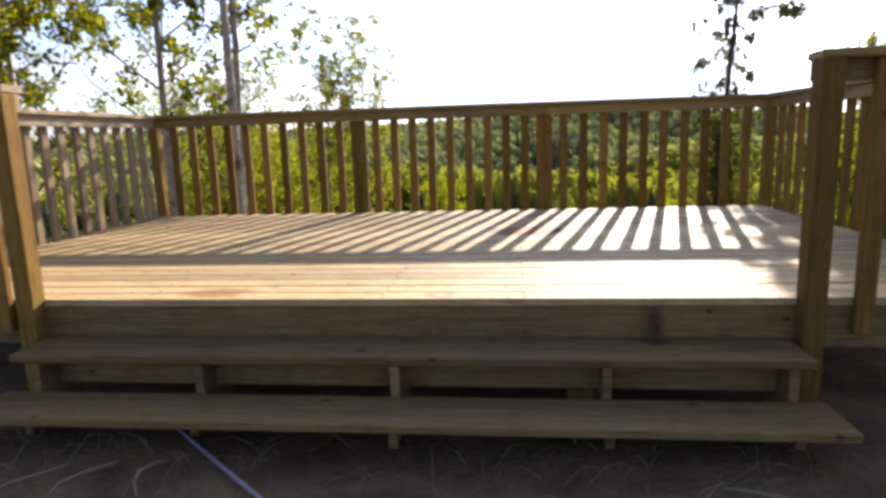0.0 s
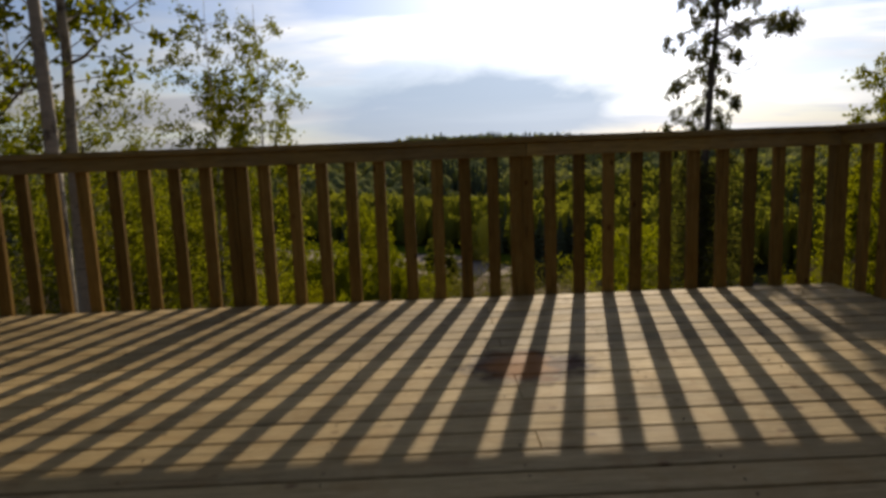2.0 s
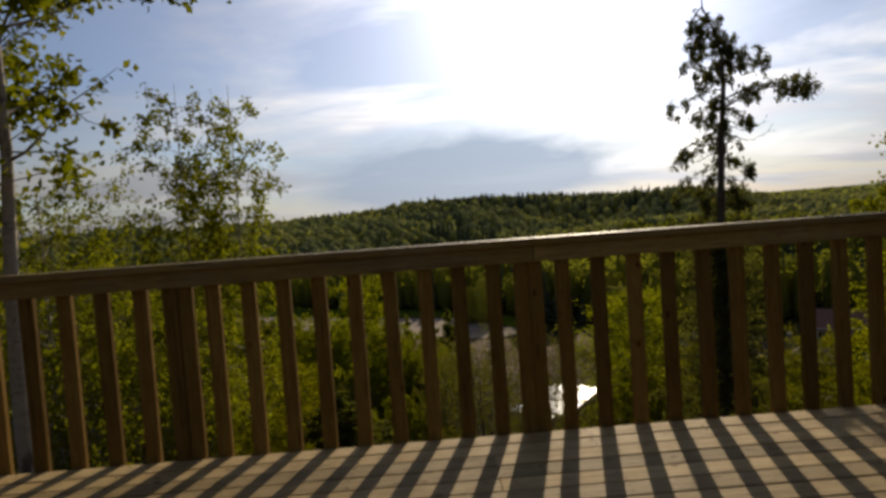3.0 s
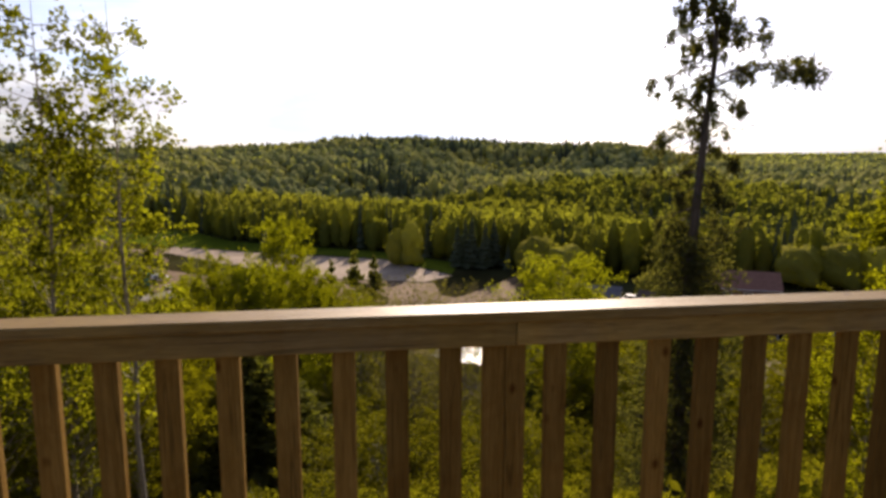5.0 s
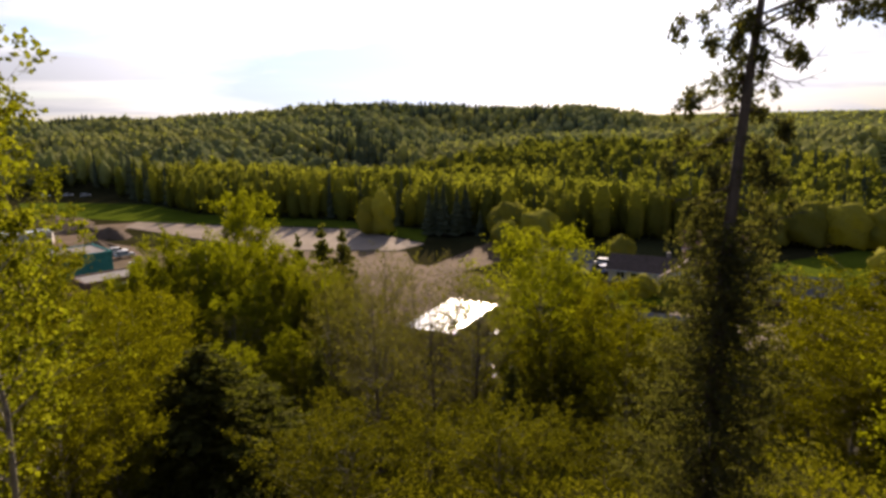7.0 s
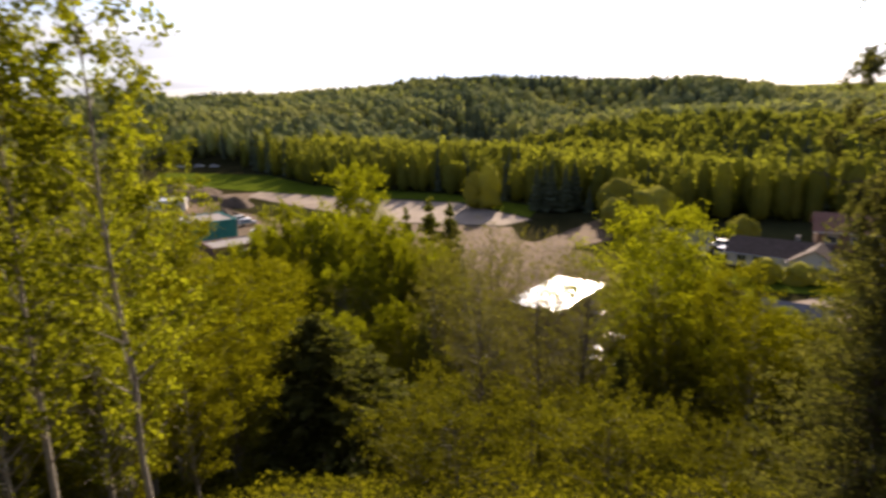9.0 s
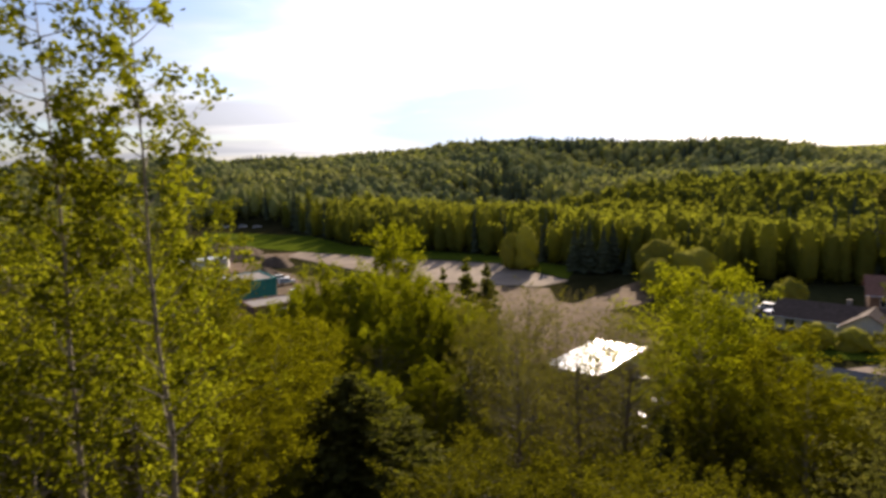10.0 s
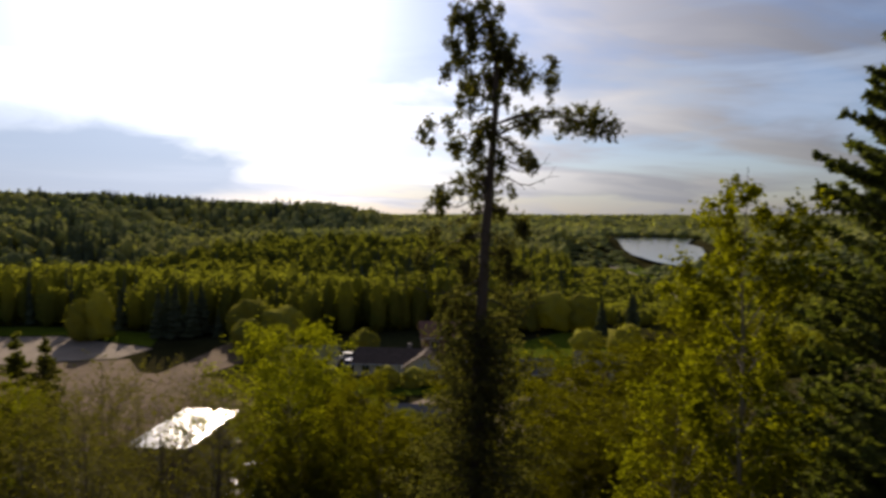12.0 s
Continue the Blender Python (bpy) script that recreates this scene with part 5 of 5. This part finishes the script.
gable_house("house", pose(60.5, 113.5, -27.95, 0, 0, -40), 15, 8, 2.7, 2.0, SIDING, ROOF_BROWN, "cream bungalow with a brown shingle roof and lawn", (("front", -5.2, 0.9, 1.5, 1.2), ("front", -2.2, 0.9, 2.2, 1.3), ("front", 5.4, 1.0, 1.4, 1.1), ("left", 0, 1.0, 1.4, 1.2)), 0.6, 0.6, True)
gable_house("house", pose(63.3, 107.0, -27.95, 0, 0, 50), 6.5, 7, 2.7, 2.2, SIDING, ROOF_BROWN, "cream gabled wing of the bungalow with two windows", (("left", -1.7, 0.9, 1.5, 1.2), ("left", 1.7, 0.9, 1.5, 1.2)), 0.5)
gable_house("house", pose(80.5, 124.5, -27.95, 0, 0, -28), 12, 9, 4.2, 2.6, SIDING_DARK, ROOF_RED, "brown house with a red shingle roof behind the bungalow", (("front", -3.5, 1.6, 1.6, 1.3), ("front", 0.5, 1.6, 1.6, 1.3), ("front", 3.8, 1.6, 1.4, 1.2)), 0.7)
gable_house("house", pose(74.5, 95.5, -27.95, 0, 0, -34), 15, 8, 2.6, 1.7, SIDING_DARK, ROOF_GREY, "long low house with a dark grey roof", (("front", -5, 0.9, 1.6, 1.1), ("front", -1, 0.9, 2.0, 1.1), ("front", 4, 0.9, 1.6, 1.1)), 0.6, 2.0)
gable_house("house", pose(95.0, 87.0, -27.95, 0, 0, -48), 16, 8, 2.6, 1.8, SIDING_DARK, ROOF_GREY, "dark house with a grey shingle roof among trees", (("front", -5, 0.9, 1.6, 1.1), ("front", 2, 0.9, 2.0, 1.1)), 0.6, -1.5)
gable_house("garage", pose(46.0, 82.0, -27.95, 0, 0, -38), 8, 6, 2.4, 1.3, SIDING_DARK, ROOF_GREY, "small garage with a blue-grey roof beside the drive", (("front", 2.4, 1.0, 0.9, 0.8),), 0.4, -1.0)
gable_house("house", pose(48.5, 127.0, -27.95, 0, 0, -30), 10, 7, 2.6, 1.6, SIDING, ROOF_GREY, "pale house with a grey roof half hidden by trees", (("front", -2.5, 0.9, 1.4, 1.1), ("front", 2.5, 0.9, 1.4, 1.1)), 0.5, 0.0)
gable_house("house", pose(168, 196, -27.95, 0, 0, -42), 16, 9, 2.8, 1.8, SIDING, ROOF_GREY, "far pale house beyond the row of trees", (("front", -4, 0.9, 1.6, 1.2), ("front", 4, 0.9, 1.6, 1.2)), 0.5)
flat_building("workshop", pose(-59.6, 144.1, -27.95, 0, 0, 36), 26, 12, 5.0, TEAL, ROOF_FLAT, "long low workshop with teal metal walls and flat roof", 3, TEAL, 3, False)
flat_building("shed", pose(-41.2, 132.0, -27.95, 0, 0, 36), 12, 8, 3.0, SIDING_DARK, ROOF_FLAT, "low brown shed with a flat grey roof", 0, None, 4)
flat_building("shed", pose(-83.0, 193.0, -27.95, 0, 0, 18), 15, 7, 3.2, SIDING, ROOF_PALE, "low shed with a pale tin roof on the yard", 0, TRIM, 5)


def dirt_heap(x, y, wide, tall, seed):
    """A heap of tipped earth with slumped uneven flanks."""
    rng = np.random.default_rng(seed)
    rings, turns = 9, 26
    v = [(0, 0, tall)]
    a = np.linspace(0, 2 * np.pi, turns, endpoint=False)
    lobes = 1 + 0.2 * np.sin(2 * a + rng.uniform(0, 6)) + 0.12 * np.sin(5 * a + rng.uniform(0, 6))
    for k in range(1, rings + 1):
        u = k / rings
        z = tall * ((1 - u ** 1.9) ** 1.1) - 0.25 * u
        v += [(math.cos(q) * wide / 2 * u * l, math.sin(q) * wide / 2 * u * l * 0.7, z + rng.normal() * 0.07 * tall * (1 - u)) for q, l in zip(a, lobes)]
    f = [[0, 1 + j, 1 + (j + 1) % turns] for j in range(turns)]
    f += [[1 + k * turns + j, 1 + (k + 1) * turns + j, 1 + (k + 1) * turns + (j + 1) % turns, 1 + k * turns + (j + 1) % turns] for k in range(rings - 1) for j in range(turns)]
    ob = part("earth_mound", mesh_of("earth_mound", v, f, DIRT_DARK, True), None, m=pose(x, y, FLOOR, 0, 0, seed * 40))
    tagged(ob, "dark heap of tipped earth on the bare yard", "mound", "earth mounds")


for k, (x, y, wide, tall) in enumerate(((-82, 226, 18, 2.6), (-62, 199, 13, 2.9), (-60, 181, 11, 2.0), (-74, 212, 16, 1.9), (-96, 240, 22, 2.4))):
    dirt_heap(x, y, wide, tall, 70 + k)


def tin_hall():
    """A low hall whose pale tin roof throws back the sun."""
    m = pose(16.4, 89.3, -28.0, 0, 0, 52)
    hall = thing("hall", m, "low hall with a bright reflecting tin roof", "building")
    part("wall", box(-7.0, 7.0, -3.4, 3.4, 0, 3.75, 0.05), SIDING_DARK, hall)
    for k in range(14):
        x = -7.35 + 1.05 * k
        bm = box(x, x + 1.04, -3.85, 3.85, 3.76, 3.84, 0.015)
        part("roof_sheet", bm, ROOF_TIN, hall)
    for y in (-3.91, 3.91):
        part("gutter", box(-7.35, 7.35, y - 0.05, y + 0.05, 3.6, 3.82, 0.02), TRIM, hall)
    for x in (-4.5, 0, 4.5):
        part("window", box(x - 0.7, x + 0.7, -3.46, -3.38, 1.1, 2.1), GLASS_DARK, hall)
    return hall


tin_hall()


def car(m, colour, name, label, pickup=False):
    """A parked car: shaped body, glasshouse, windows, wheels with rims, lamps."""
    ob = thing(name, m, label, "vehicle", "parked vehicles")
    ln, w = (5.3, 1.9) if pickup else (4.5, 1.8)
    bm = bmesh.new()
    prof = [(-ln / 2, 0.35), (-ln / 2, 0.85), (-ln / 2 + 0.25, 0.98), (ln / 2 - 1.4, 1.0), (ln / 2 - 0.25, 0.88), (ln / 2, 0.7), (ln / 2, 0.35)]
    a = [bm.verts.new((x, -w / 2, z)) for x, z in prof]
    b = [bm.verts.new((x, w / 2, z)) for x, z in prof]
    bm.faces.new(a), bm.faces.new(b[::-1])
    for i in range(len(prof)):
        j = (i + 1) % len(prof)
        bm.faces.new((a[i], b[i], b[j], a[j]))
    bmesh.ops.recalc_face_normals(bm, faces=bm.faces[:])
    bmesh.ops.bevel(bm, geom=bm.edges[:], offset=0.06, segments=2, affect="EDGES")
    body = part("body", bm, colour, ob)
    x0, x1 = (-0.6, 1.35) if pickup else (-1.9, 1.1)
    bm = bmesh.new()
    bmesh.ops.create_cube(bm, size=1, matrix=Matrix.Translation(((x0 + x1) / 2, 0, 1.27)) @ Matrix.Diagonal((x1 - x0, w * 0.9, 0.62, 1)))
    for v in bm.verts:
        if v.co.z > 1.3:
            v.co.x = x0 + 0.35 + (v.co.x - x0) * (x1 - x0 - 0.95) / (x1 - x0)
            v.co.y *= 0.84
    bmesh.ops.bevel(bm, geom=bm.edges[:], offset=0.05, segments=2, affect="EDGES")
    part("windows", bm, GLASS_DARK, ob, "dark glass all round")
    part("cabin_roof", box(x0 + 0.38, x1 - 0.62, -w * 0.37, w * 0.37, 1.55, 1.61, 0.025), colour, ob)
    if pickup:
        for y in (-w / 2 + 0.05, w / 2 - 0.05):
            part("bed_side", box(-ln / 2 + 0.1, x0 - 0.05, y - 0.05, y + 0.05, 0.95, 1.25, 0.02), colour, ob)
        part("tailgate", box(-ln / 2 + 0.02, -ln / 2 + 0.1, -w / 2 + 0.1, w / 2 - 0.1, 0.95, 1.25, 0.02), colour, ob)
    for x in (-ln * 0.3, ln * 0.31):
        for y in (-w / 2 + 0.08, w / 2 - 0.08):
            bm = bmesh.new()
            bmesh.ops.create_cone(bm, cap_ends=True, segments=18, radius1=0.33, radius2=0.33, depth=0.22)
            bmesh.ops.bevel(bm, geom=bm.edges[:], offset=0.03, segments=1, affect="EDGES")
            wheel = part("wheel", bm, RUBBER, ob, m=pose(x, y, 0.33, 90))
            bm = bmesh.new()
            bmesh.ops.create_cone(bm, cap_ends=True, segments=14, radius1=0.2, radius2=0.2, depth=0.235)
            part("rim", bm, CHROME, wheel)
    for y in (-w * 0.36, w * 0.36):
        part("headlight", box(ln / 2 - 0.06, ln / 2 + 0.015, y - 0.16, y + 0.16, 0.66, 0.78, 0.02), CHROME, ob)
        part("tail_light", box(-ln / 2 - 0.015, -ln / 2 + 0.06, y - 0.12, y + 0.12, 0.7, 0.85, 0.02), ROOF_RED, ob)
    part("bumper", box(ln / 2 - 0.03, ln / 2 + 0.07, -w / 2 + 0.1, w / 2 - 0.1, 0.38, 0.54, 0.03), CHROME, ob)
    return ob


WHITE, SILVER, BLACK, BLUE = paint("white_car_paint", (0.72, 0.72, 0.70)), paint("silver_car_paint", (0.42, 0.43, 0.45)), paint("black_car_paint", (0.02, 0.02, 0.024)), paint("blue_car_paint", (0.03, 0.08, 0.30))
for x, y, turn, paintwork, name, label, pick in (
    (80.5, 91.5, -20, WHITE, "pickup_truck", "white pickup truck parked on the gravel drive", True), (77.0, 87.6, 40, BLACK, "pickup_truck", "dark pickup truck parked on the gravel drive", True),
    (83.5, 95.5, -35, SILVER, "car", "silver car parked beside the long house", False), (64.5, 79.8, 10, BLACK, "car", "dark car parked on the gravel drive", False),
    (19.0, 74.5, 20, WHITE, "car", "white car parked below the wooded slope", False), (17.6, 71.5, 15, SILVER, "car", "silver car parked below the wooded slope", False),
    (20.9, 78.6, 25, SILVER, "car", "silver car glinting in the sun under trees", False), (22.0, 86.8, 30, BLACK, "car", "dark car glinting in the sun under trees", False),
    (57.0, 126.8, -40, WHITE, "van", "white van beside the pale house", False), (54.5, 121.5, 30, BLUE, "car", "blue car parked beside the bungalow", False),
    (36.5, 107.5, 0, SILVER, "car", "silver car parked at the roadside", False), (-52, 171, 20, WHITE, "car", "white car parked behind the workshop", False), (-49, 166, 30, SILVER, "car", "silver car parked behind the workshop", False), (-43.0, 151.0, 100, WHITE, "van", "white van parked beside the workshop", False), (-130, 328, 10, WHITE, "van", "white van parked along the far meadow", False), (-120, 328, 15, WHITE, "car", "white car parked along the far meadow", False), (-111, 324, 20, WHITE, "van", "white van parked at the wood's edge", False)):
    car(pose(x, y, FLOOR + 0.06, 0, 0, turn), paintwork, name, label, pick)


def tarpaulin():
    bm = box(-2, 2, -1.4, 1.4, 0, 1.1, 0.25)
    tagged(part("tarpaulin", bm, BLUE, m=pose(88.3, 74.5, -27.95, 0, 0, -30)), "bright blue tarpaulin over a stack", "tarpaulin")


tarpaulin()


def ground_litter():
    """Dry grass, twigs and pale roots on the earth before the steps."""
    rng = np.random.default_rng(15)
    bits = []
    for k in range(900):
        x, y = rng.uniform(-3.6, 1.8), rng.uniform(0.6, 3.3)
        a = rng.uniform(0, 6.28)
        l = rng.uniform(0.05, 0.22)
        up = rng.uniform(0.0, 0.10)
        p = np.array([[x, y, 0.0], [x + math.cos(a) * l * 0.5, y + math.sin(a) * l * 0.5, 0.02 + up * 0.8], [x + math.cos(a) * l, y + math.sin(a) * l, 0.012 + up]])
        bits.append(tube(p, [0.002, 0.0016, 0.0008], 3))
    tagged(part("dry_grass", mesh_of("dry_grass", *join(bits), ROOT), None), "dry grass stalks scattered over the bare earth", "grass", kind="stuff")
    for k, (x, y, a) in enumerate(((-2.1, 2.9, -1.9), (-1.95, 2.92, -1.6), (-1.75, 2.95, -1.3), (0.4, 2.85, -0.5))):
        s = np.linspace(0, 1, 7)[:, None]
        p = np.array([x, y, 0.03]) + np.array([math.cos(a), math.sin(a), 0]) * 0.4 * s + np.concatenate([0.03 * np.sin(s * 7 + k), 0.02 * np.cos(s * 5), 0.05 * np.sin(s * 3)], 1)
        tagged(part("root", mesh_of("root", *tube(p, 0.009 * (1.1 - s[:, 0]), 6), ROOT, True), None), "thin pale root on the bare earth", "root", "roots")


ground_litter()
